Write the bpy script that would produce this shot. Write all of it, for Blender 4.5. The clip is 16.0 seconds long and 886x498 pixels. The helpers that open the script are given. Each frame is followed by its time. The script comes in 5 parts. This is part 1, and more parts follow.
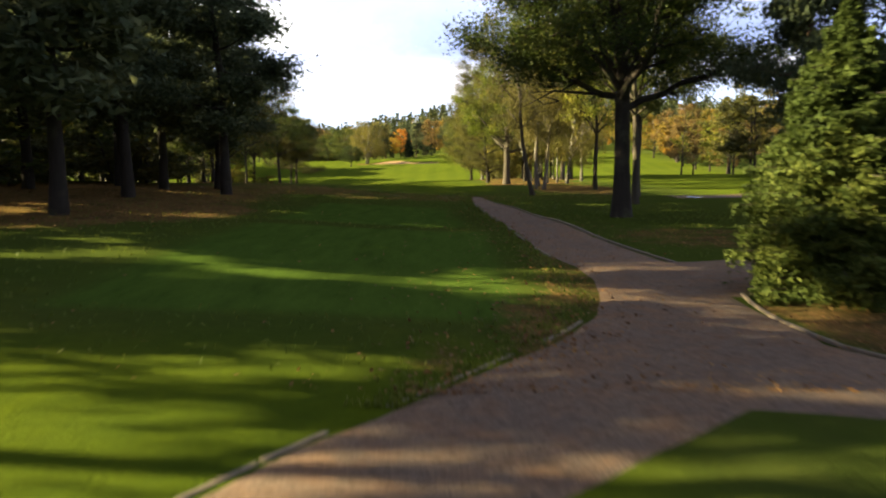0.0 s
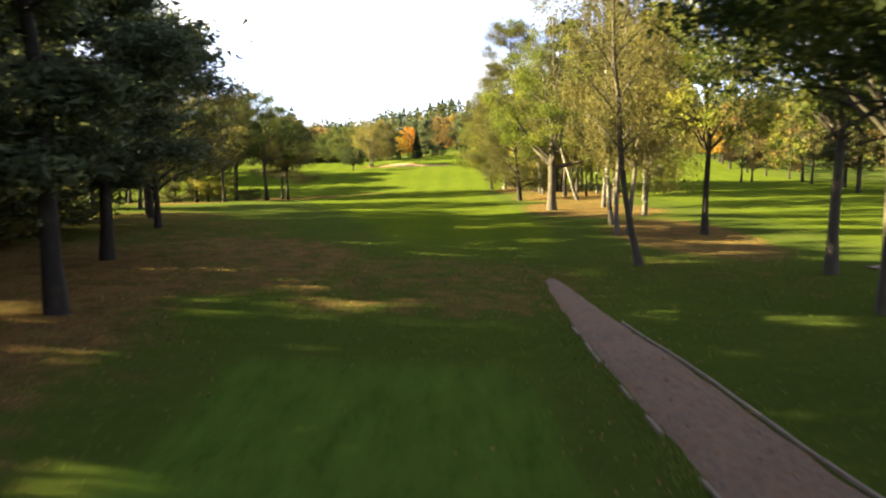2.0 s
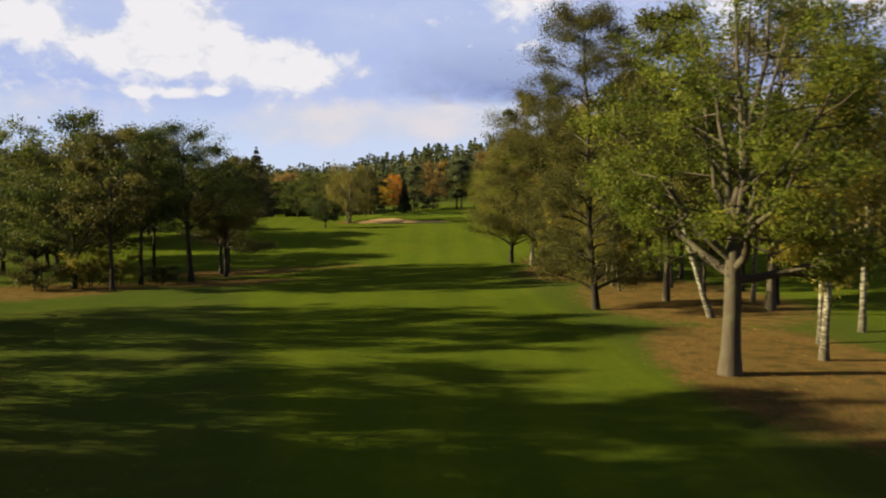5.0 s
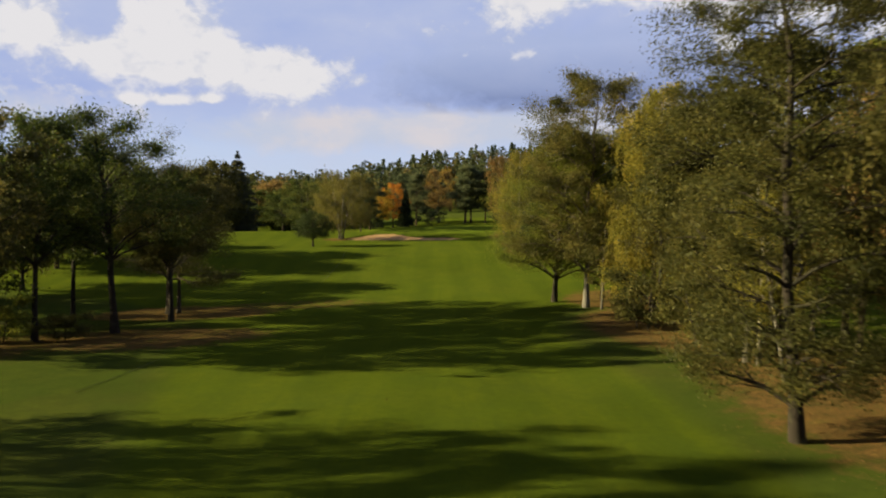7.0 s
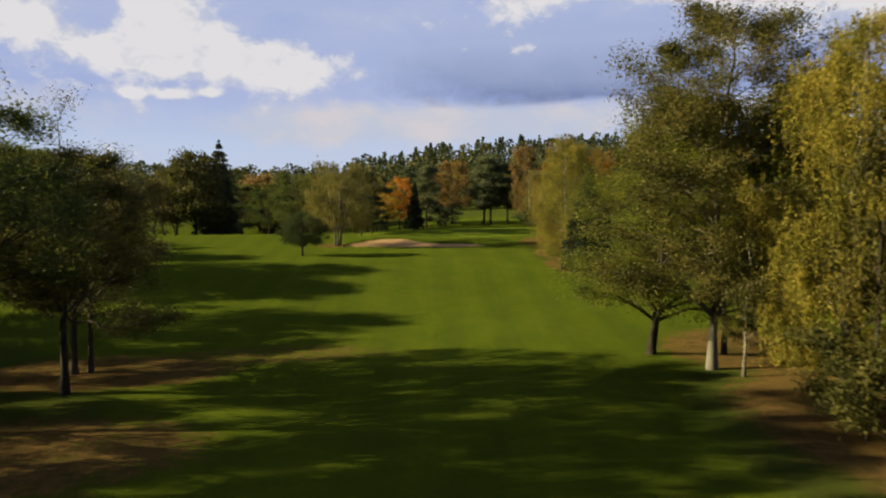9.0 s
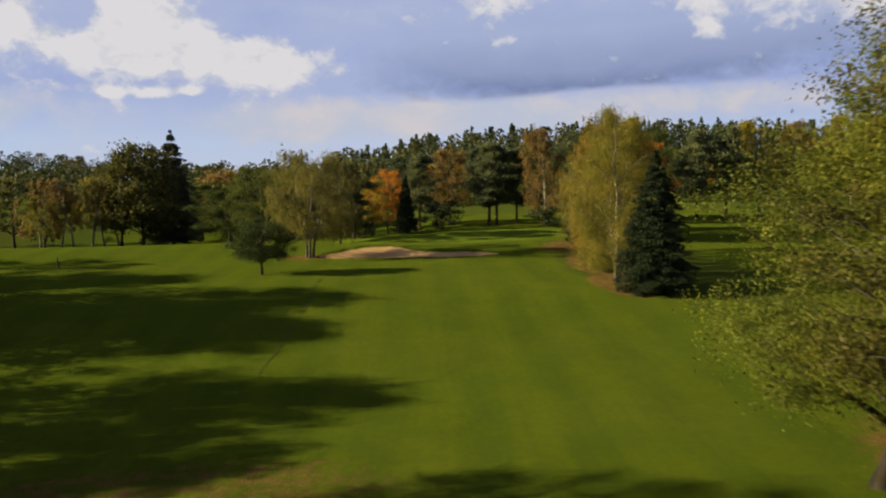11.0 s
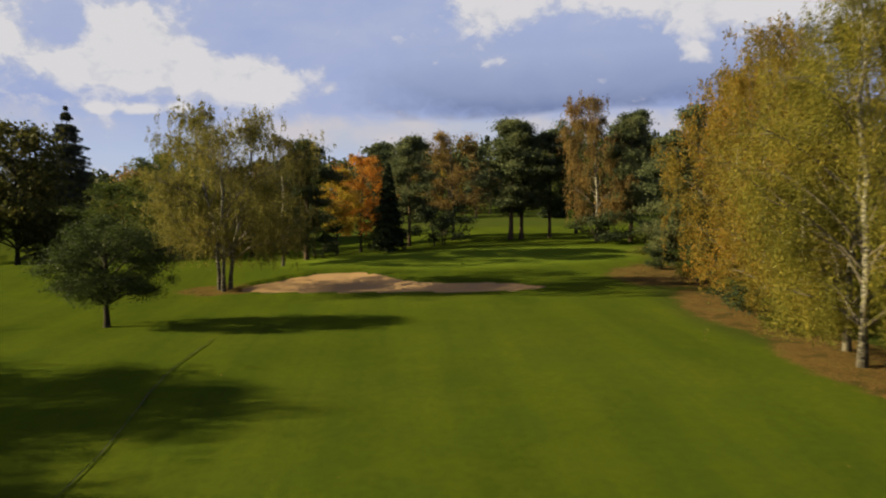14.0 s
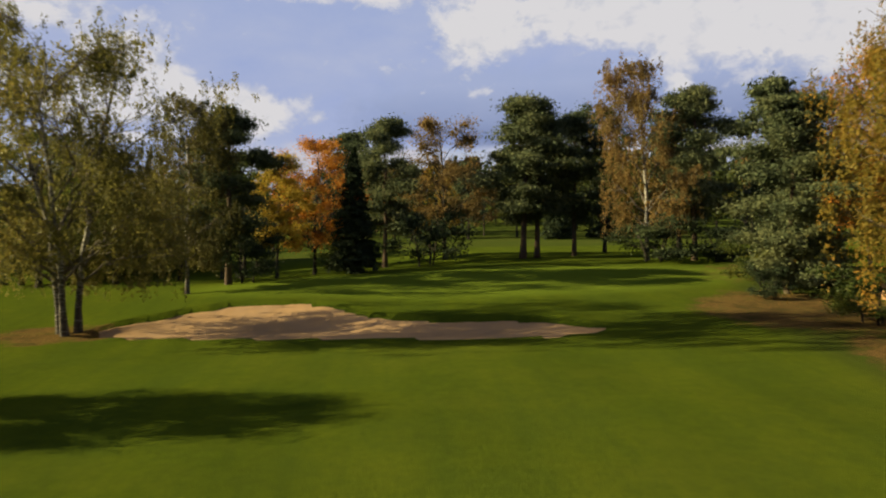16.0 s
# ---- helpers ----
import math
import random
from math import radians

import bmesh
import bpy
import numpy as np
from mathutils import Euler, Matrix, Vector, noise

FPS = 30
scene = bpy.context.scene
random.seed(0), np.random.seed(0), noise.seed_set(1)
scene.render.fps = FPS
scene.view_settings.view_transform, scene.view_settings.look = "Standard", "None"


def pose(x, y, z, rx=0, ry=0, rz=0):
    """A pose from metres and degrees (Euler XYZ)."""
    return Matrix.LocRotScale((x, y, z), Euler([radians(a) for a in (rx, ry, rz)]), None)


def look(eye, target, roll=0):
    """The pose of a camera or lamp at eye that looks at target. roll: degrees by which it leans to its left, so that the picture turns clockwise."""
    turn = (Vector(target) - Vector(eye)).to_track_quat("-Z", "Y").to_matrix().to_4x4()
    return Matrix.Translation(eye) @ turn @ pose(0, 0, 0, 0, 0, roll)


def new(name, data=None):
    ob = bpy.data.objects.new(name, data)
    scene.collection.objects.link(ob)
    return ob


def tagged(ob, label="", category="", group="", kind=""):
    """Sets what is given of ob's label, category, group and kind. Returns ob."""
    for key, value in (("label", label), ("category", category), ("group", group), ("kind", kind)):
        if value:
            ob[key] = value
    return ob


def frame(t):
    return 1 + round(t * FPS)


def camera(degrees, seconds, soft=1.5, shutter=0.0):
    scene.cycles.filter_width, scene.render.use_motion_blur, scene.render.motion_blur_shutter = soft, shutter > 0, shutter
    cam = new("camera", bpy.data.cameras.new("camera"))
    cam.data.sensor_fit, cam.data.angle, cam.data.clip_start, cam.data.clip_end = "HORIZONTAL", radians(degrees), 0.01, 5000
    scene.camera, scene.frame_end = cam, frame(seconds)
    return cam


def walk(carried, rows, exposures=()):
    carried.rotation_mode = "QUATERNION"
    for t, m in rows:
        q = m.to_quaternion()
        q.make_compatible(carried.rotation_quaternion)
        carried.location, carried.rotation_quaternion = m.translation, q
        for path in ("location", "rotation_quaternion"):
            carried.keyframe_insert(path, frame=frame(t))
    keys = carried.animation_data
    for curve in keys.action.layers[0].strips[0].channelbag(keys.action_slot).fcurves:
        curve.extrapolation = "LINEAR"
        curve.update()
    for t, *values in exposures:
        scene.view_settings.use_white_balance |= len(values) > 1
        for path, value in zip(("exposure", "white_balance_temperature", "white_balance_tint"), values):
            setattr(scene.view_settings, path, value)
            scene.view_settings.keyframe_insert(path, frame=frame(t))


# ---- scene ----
cam = camera(58.4, 16.0, soft=2.1, shutter=0.4)
METRES, EYE, TILT, LEAN, TURN = 220.0, 3.0, -6.6, 0.0, 0.0
ROWS = [
    (0.0, 0.0, 0.0, 0.0, 0.0, 0.0, 0.0),
    (0.5, -0.0018, 0.0241, 0.0055, 0.47, -0.71, -0.11),
    (1.0, -0.004, 0.0542, 0.0121, 0.7, -1.04, -0.28),
    (1.5, -0.0062, 0.0834, 0.0181, 0.55, -1.03, -0.08),
    (2.0, -0.0078, 0.116, 0.0244, 0.51, -0.49, 0.4),
    (2.5, -0.0087, 0.1473, 0.0293, 0.54, 0.21, 0.53),
    (3.0, -0.0111, 0.1815, 0.0347, 0.03, 0.7, 0.55),
    (3.5, -0.0138, 0.2124, 0.0398, -0.32, 1.31, 0.23),
    (4.0, -0.0169, 0.2471, 0.0454, -0.55, 1.98, 0.11),
    (6.5, -0.0313, 0.4031, 0.0698, -1.33, 3.16, -0.52),
    (7.0, -0.0342, 0.4361, 0.0741, -1.36, 3.35, -0.56),
    (7.5, -0.0371, 0.4666, 0.0781, -1.17, 3.43, -0.8),
    (8.0, -0.0398, 0.4993, 0.0824, -1.11, 3.45, -0.89),
    (8.5, -0.0425, 0.53, 0.0869, -1.27, 3.21, -0.71),
    (9.0, -0.0455, 0.5631, 0.0919, -1.39, 2.94, -0.55),
    (9.5, -0.0482, 0.5936, 0.0967, -1.57, 2.76, -0.27),
    (12.0, -0.0519, 0.7501, 0.115, -2.65, 2.47, 1.05),
    (12.5, -0.0516, 0.7811, 0.1161, -2.65, 2.72, 0.89),
    (13.0, -0.0514, 0.8147, 0.1171, -2.76, 3.03, 0.59),
    (13.5, -0.0509, 0.8451, 0.1184, -2.95, 3.38, 0.47),
    (14.0, -0.05, 0.8785, 0.1196, -3.29, 3.88, 0.26),
    (14.5, -0.049, 0.9082, 0.1211, -3.67, 4.19, 0.28),
    (15.0, -0.0474, 0.9382, 0.1223, -3.92, 4.65, 0.23),
    (15.5, -0.0458, 0.9633, 0.123, -4.04, 5.36, 0.19),
    (16.0, -0.0441, 0.9884, 0.1246, -4.24, 5.95, 0.24),
]
walk(cam, [(t, pose(0, 0, EYE, TILT, LEAN, TURN) @ pose(METRES * x, METRES * y, METRES * z, 90 + pitch, roll, yaw)) for t, x, y, z, yaw, pitch, roll in ROWS],
     exposures=[(0.0, 2.72), (0.5, 3.25), (1.0, 3.6), (2.0, 3.5), (2.8, 2.92), (3.5, 2.32), (4.2, 1.88), (6.5, 1.52), (8.5, 1.38), (9.5, 1.42), (12.0, 1.28), (16.0, 1.3)])

# ---- sky and sun ----
SUN_ELEV, SUN_AZ = 19.0, -88.0          # degrees; azimuth clockwise from +y

def sky_world():
    w = bpy.data.worlds.new("sky")
    w.use_nodes = True
    scene.world = w
    nt = w.node_tree
    nt.nodes.clear()
    N, L = nt.nodes.new, nt.links.new

    def math_node(op, a, b=None, clamp=False):
        n = N("ShaderNodeMath")
        n.operation, n.use_clamp = op, clamp
        for i, v in enumerate((a, b)):
            if v is None:
                continue
            if isinstance(v, (int, float)):
                n.inputs[i].default_value = v
            else:
                L(v, n.inputs[i])
        return n.outputs[0]

    def ramp(fac, stops):
        n = N("ShaderNodeValToRGB")
        while len(n.color_ramp.elements) < len(stops):
            n.color_ramp.elements.new(0.5)
        for e, (p, c) in zip(n.color_ramp.elements, stops):
            e.position = p
            e.color = (*c, 1) if isinstance(c, tuple) else (c, c, c, 1)
        L(fac, n.inputs[0])
        return n.outputs[0]

    def mix(fac, a, b):
        n = N("ShaderNodeMix")
        n.data_type = "RGBA"
        L(fac, n.inputs[0])
        for i, v in ((6, a), (7, b)):
            if isinstance(v, tuple):
                n.inputs[i].default_value = (*v, 1)
            else:
                L(v, n.inputs[i])
        return n.outputs[2]

    sky = N("ShaderNodeTexSky")
    sky.sky_type, sky.sun_disc = "NISHITA", False
    sky.sun_elevation, sky.sun_rotation = radians(SUN_ELEV), radians(SUN_AZ)
    sky.air_density, sky.dust_density, sky.ozone_density = 1.0, 1.5, 2.0
    strength = N("ShaderNodeVectorMath")
    strength.operation = "SCALE"
    strength.inputs[3].default_value = 0.05
    L(sky.outputs[0], strength.inputs[0])
    tc = N("ShaderNodeTexCoord")
    sep = N("ShaderNodeSeparateXYZ")
    L(tc.outputs["Generated"], sep.inputs[0])
    x, y, z = sep.outputs
    # azimuth and elevation in degrees
    azi = math_node("MULTIPLY", math_node("ARCTAN2", x, y), 57.2958)
    ele = math_node("MULTIPLY", math_node("ARCSINE", z), 57.2958)
    comb = N("ShaderNodeCombineXYZ")
    L(math_node("MULTIPLY", azi, 0.1), comb.inputs[0])
    L(math_node("MULTIPLY", ele, 0.22), comb.inputs[1])

    def clouds(scale, detail, shift, rough=0.55, tall=1.0):
        mp = N("ShaderNodeMapping")
        mp.inputs["Scale"].default_value = (1.0, tall, 1.0)
        mp.inputs["Location"].default_value = shift
        L(comb.outputs[0], mp.inputs[0])
        n = N("ShaderNodeTexNoise")
        n.inputs["Scale"].default_value = scale
        n.inputs["Detail"].default_value = detail
        n.inputs["Roughness"].default_value = rough
        n.inputs["Distortion"].default_value = 0.25
        L(mp.outputs[0], n.inputs[0])
        return n.outputs[0]

    def heap(a0, e0, wide, high):
        """A bank of cloud round a direction."""
        u = math_node("DIVIDE", math_node("SUBTRACT", azi, a0), wide)
        v = math_node("DIVIDE", math_node("SUBTRACT", ele, e0), high)
        r = math_node("ADD", math_node("MULTIPLY", u, u), math_node("MULTIPLY", v, v))
        return math_node("POWER", 2.718, math_node("MULTIPLY", r, -1.0))

    fluff = clouds(1.5, 9, (3.1, 1.7, 0.0), 0.6, 0.75)
    soft_n = clouds(0.5, 5, (8.3, 4.1, 2.0), 0.5)
    fray = clouds(5.0, 7, (1.3, 7.7, 5.0), 0.6, 0.6)
    around = ramp(math_node("DIVIDE", math_node("ABSOLUTE", azi), 90.0), [(0.33, 0.0), (0.5, 1.0)])
    edge = math_node("ADD", math_node("MULTIPLY", math_node("SUBTRACT", fluff, 0.5), math_node("ADD", 1.3, math_node("MULTIPLY", around, 1.5))), math_node("MULTIPLY", math_node("SUBTRACT", fray, 0.5), 1.5))

    def heaps(rows):
        total = 0.0
        for a0, e0, wide, high, much in rows:
            total = math_node("ADD", total, math_node("MULTIPLY", heap(a0, e0, wide, high), much))
        return total

    low = ramp(math_node("DIVIDE", ele, 60.0), [(0.0, (0.33, 0.38, 0.46)), (0.06, (0.30, 0.36, 0.48)), (0.12, (0.215, 0.262, 0.43)), (0.28, (0.225, 0.27, 0.42)), (0.45, (0.11, 0.125, 0.17)), (1.0, (0.07, 0.075, 0.095))])
    clear = mix(ramp(math_node("DIVIDE", ele, 60.0), [(0.3, 0.0), (0.8, 0.35)]), low, strength.outputs[0])
    clear = mix(ramp(math_node("ADD", math_node("MULTIPLY", soft_n, 0.6), math_node("MULTIPLY", fluff, 0.5)), [(0.46, 0.0), (0.72, 0.55)]), clear, (0.33, 0.35, 0.43))
    # pale streak over the horizon
    pale = math_node("ADD", heaps([(2.0, 5.3, 15.0, 1.5, 1.15), (-10.0, 4.4, 5.0, 1.3, 0.6), (-29.0, 5.5, 7.0, 1.8, 0.8), (22.0, 6.3, 12.0, 1.2, 0.7)]), math_node("MULTIPLY", edge, 0.6))
    col = mix(ramp(pale, [(0.30, 0.0), (0.85, 0.9)]), clear, mix(ramp(fluff, [(0.4, 0.0), (0.6, 1.0)]), (0.32, 0.345, 0.41), (0.40, 0.375, 0.385)))
    # grey bank with a dark, even underside
    under = math_node("SUBTRACT", ele, math_node("ADD", 6.5, math_node("ADD", math_node("MULTIPLY", azi, 0.045), math_node("MULTIPLY", math_node("SUBTRACT", soft_n, 0.5), 1.6))))
    bank = math_node("ADD", heaps([(8.0, 9.2, 11.0, 2.6, 1.2), (22.0, 10.5, 14.0, 2.6, 1.0)]), math_node("MULTIPLY", edge, 0.6))
    bank = math_node("MULTIPLY", ramp(bank, [(0.25, 0.0), (0.8, 0.95)]), ramp(math_node("ADD", math_node("MULTIPLY", under, 0.25), 0.5), [(0.44, 0.0), (0.53, 1.0)]))
    grey = mix(ramp(math_node("ADD", math_node("MULTIPLY", under, 0.24), math_node("MULTIPLY", math_node("SUBTRACT", soft_n, 0.5), 0.6)), [(0.0, 0.0), (0.35, 0.55), (1.0, 1.0)]), (0.085, 0.117, 0.230), (0.228, 0.270, 0.405))
    grey = mix(ramp(fluff, [(0.4, 0.0), (0.75, 0.22)]), grey, (0.31, 0.325, 0.41))
    col = mix(bank, col, grey)
    # white cumulus: a heap on one side, its flecks below, and the bright tops over the bank
    white = heaps([(-27.0, 10.8, 4.2, 1.6, 1.15), (-18.2, 11.6, 3.3, 2.6, 1.2), (-21.0, 9.2, 3.6, 1.1, 0.9), (-15.5, 9.5, 4.5, 1.5, 0.95), (-10.0, 8.9, 3.2, 1.7, 1.05), (-30.0, 7.0, 3.0, 1.2, 0.8),
                   (-24.5, 15.5, 5.0, 2.2, 1.0), (-22.3, 11.8, 1.7, 1.3, -0.9), (-20.1, 6.7, 0.8, 0.36, 0.9), (-17.6, 6.8, 1.4, 0.42, 1.0), (-15.1, 7.0, 0.8, 0.34, 1.05), (-4.4, 8.9, 1.5, 0.9, 0.52), (-22.5, 7.0, 2.0, 0.5, 0.5),
                   (6.6, 14.6, 3.0, 1.9, 1.15), (-1.0, 17.6, 4.0, 1.3, 0.9), (-10.0, 17.8, 6.0, 1.3, 0.8), (14.0, 15.8, 5.0, 2.0, 1.2), (23.0, 14.6, 6.5, 2.2, 1.2), (20.8, 10.9, 1.0, 0.8, 0.7), (33.0, 15.0, 8.0, 4.0, 1.1), (10.0, 20.0, 20.0, 2.6, 1.0)])
    white = ramp(math_node("ADD", white, edge), [(0.26, 0.0), (0.46, 0.55), (0.72, 1.0)])
    col = mix(white, col, mix(ramp(math_node("ADD", fray, math_node("MULTIPLY", math_node("SUBTRACT", white, 0.7), 0.35)), [(0.36, 0.0), (0.56, 1.0)]), (0.355, 0.365, 0.41), (0.455, 0.445, 0.455)))
    bg = N("ShaderNodeBackground")
    bg.inputs[1].default_value = 0.62
    L(col, bg.inputs[0])
    out = N("ShaderNodeOutputWorld")
    L(bg.outputs[0], out.inputs[0])


sky_world()
sun = bpy.data.lights.new("sun", "SUN")
sun.energy, sun.angle, sun.color = 5.0, radians(0.6), (1.0, 0.86, 0.46)
sun_ob = new("sun", sun)
az, el = radians(SUN_AZ), radians(SUN_ELEV)
to_sun = Vector((math.sin(az) * math.cos(el), math.cos(az) * math.cos(el), math.sin(el)))
sun_ob.matrix_world = look(to_sun * 400, (0, 0, 0))

# ---- materials ----
class Nodes:
    """A material with short calls for its nodes."""

    def __init__(self, name):
        self.mat = bpy.data.materials.new(name)
        self.mat.use_nodes = True
        self.nt = self.mat.node_tree
        self.bsdf = self.nt.nodes["Principled BSDF"]
        self.out = self.nt.nodes["Material Output"]
        self.geo = self.n("ShaderNodeNewGeometry")
        self.info = self.n("ShaderNodeObjectInfo")

    def n(self, kind):
        return self.nt.nodes.new(kind)

    def put(self, a, b):
        if isinstance(a, (int, float)):
            b.default_value = a
        elif isinstance(a, tuple):
            b.default_value = (*a, 1) if len(a) == 3 and len(b.default_value) == 4 else a
        else:
            self.nt.links.new(a, b)

    def math(self, op, a, b=0.0, clamp=False):
        m = self.n("ShaderNodeMath")
        m.operation, m.use_clamp = op, clamp
        self.put(a, m.inputs[0]); self.put(b, m.inputs[1])
        return m.outputs[0]

    def noise(self, scale, detail=4, rough=0.55, stretch=None, shift=(0, 0, 0), where=None):
        t = self.n("ShaderNodeTexNoise")
        t.inputs["Scale"].default_value, t.inputs["Detail"].default_value, t.inputs["Roughness"].default_value = scale, detail, rough
        mp = self.n("ShaderNodeMapping")
        mp.inputs["Scale"].default_value = stretch or (1, 1, 1)
        mp.inputs["Location"].default_value = shift
        self.put(where or self.geo.outputs["Position"], mp.inputs[0])
        self.put(mp.outputs[0], t.inputs[0])
        return t.outputs[0]

    def ramp(self, fac, stops):
        r = self.n("ShaderNodeValToRGB")
        while len(r.color_ramp.elements) < len(stops):
            r.color_ramp.elements.new(0.5)
        for e, (p, c) in zip(r.color_ramp.elements, stops):
            e.position = p
            e.color = (*c, 1) if isinstance(c, tuple) else (c, c, c, 1)
        self.put(fac, r.inputs[0])
        return r.outputs[0]

    def mix(self, fac, a, b, how="MIX"):
        m = self.n("ShaderNodeMix")
        m.data_type, m.blend_type = "RGBA", how
        self.put(fac, m.inputs[0]); self.put(a, m.inputs[6]); self.put(b, m.inputs[7])
        return m.outputs[2]

    def attr(self, name):
        a = self.n("ShaderNodeAttribute")
        a.attribute_name = name
        return a.outputs["Fac"]

    def bump(self, height, strength=0.4, dist=0.02):
        b = self.n("ShaderNodeBump")
        b.inputs["Strength"].default_value, b.inputs["Distance"].default_value = strength, dist
        self.put(height, b.inputs["Height"])
        self.put(b.outputs[0], self.bsdf.inputs["Normal"])

    def done(self, colour, rough=0.8, spec=0.2):
        self.put(colour, self.bsdf.inputs["Base Color"])
        self.put(rough, self.bsdf.inputs["Roughness"])
        self.bsdf.inputs["Specular IOR Level"].default_value = spec
        return self.mat


def leaf_material(name, dark, mid, light, through_light=0.45, rough=0.55, big=0.8):
    m = Nodes(name)
    f = m.math("ADD", m.math("MULTIPLY", m.geo.outputs["Random Per Island"], 0.34), m.math("MULTIPLY", m.noise(big, 4, 0.65), 0.9))
    f = m.math("ADD", f, m.math("MULTIPLY", m.math("SUBTRACT", m.info.outputs["Random"], 0.5), 0.25))
    f = m.math("ADD", f, m.math("MULTIPLY", m.math("SUBTRACT", m.noise(big * 0.38, 3, 0.5, shift=(7, 2, 5)), 0.5), 0.9))
    col = m.ramp(f, [(0.28, dark), (0.62, mid), (1.0, light)])
    m.done(col, rough, 0.12)
    tr = m.n("ShaderNodeBsdfTranslucent")
    m.put(col, tr.inputs[0])
    mx = m.n("ShaderNodeMixShader")
    mx.inputs[0].default_value = through_light
    m.put(m.bsdf.outputs[0], mx.inputs[1]); m.put(tr.outputs[0], mx.inputs[2])
    m.put(mx.outputs[0], m.out.inputs[0])
    return m.mat


def bark_material(name, dark, light, birch=False, foot=0.0):
    m = Nodes(name)
    obj = m.n("ShaderNodeTexCoord").outputs["Object"]
    grain = m.noise(3.0, 6, 0.65, (2.5, 2.5, 0.5), where=obj)
    fine = m.noise(22, 5, 0.6, (1, 1, 0.3), where=obj)
    if birch:
        band = m.noise(2.2, 5, 0.7, (1.0, 1.0, 4.0), where=obj)
        sep = m.n("ShaderNodeSeparateXYZ")
        m.put(obj, sep.inputs[0])
        base = m.math("MULTIPLY", m.ramp(m.math("MULTIPLY", sep.outputs[2], 0.1), [(0.03, 1.0), (0.35, 0.0)]), 0.13)
        col = m.ramp(m.math("SUBTRACT", band, base), [(0.42, dark), (0.54, light)])
        col = m.mix(m.ramp(grain, [(0.45, 0.0), (0.75, 0.6)]), col, (0.25, 0.22, 0.17))
    else:
        col = m.mix(grain, dark, light)
        moss = m.ramp(m.noise(0.9, 4, 0.6, where=obj), [(0.52, 0.0), (0.75, 0.5)])
        col = m.mix(moss, col, (0.11, 0.12, 0.06))
    if foot:                                     # sunlit foot and darker trunk above it put into the bark colour
        sep = m.n("ShaderNodeSeparateXYZ")
        m.put(obj, sep.inputs[0])
        high = m.math("ADD", sep.outputs[2], m.math("MULTIPLY", grain, 1.6))
        col = m.mix(m.ramp(m.math("MULTIPLY", high, 0.1), [(foot * 0.1, 0.0), (foot * 0.1 + 0.12, 1.0)]), col, (0.05, 0.04, 0.03))
    m.bump(m.math("ADD", grain, m.math("MULTIPLY", fine, 0.4)), 0.8, 0.04)
    return m.done(col, 0.9, 0.15)


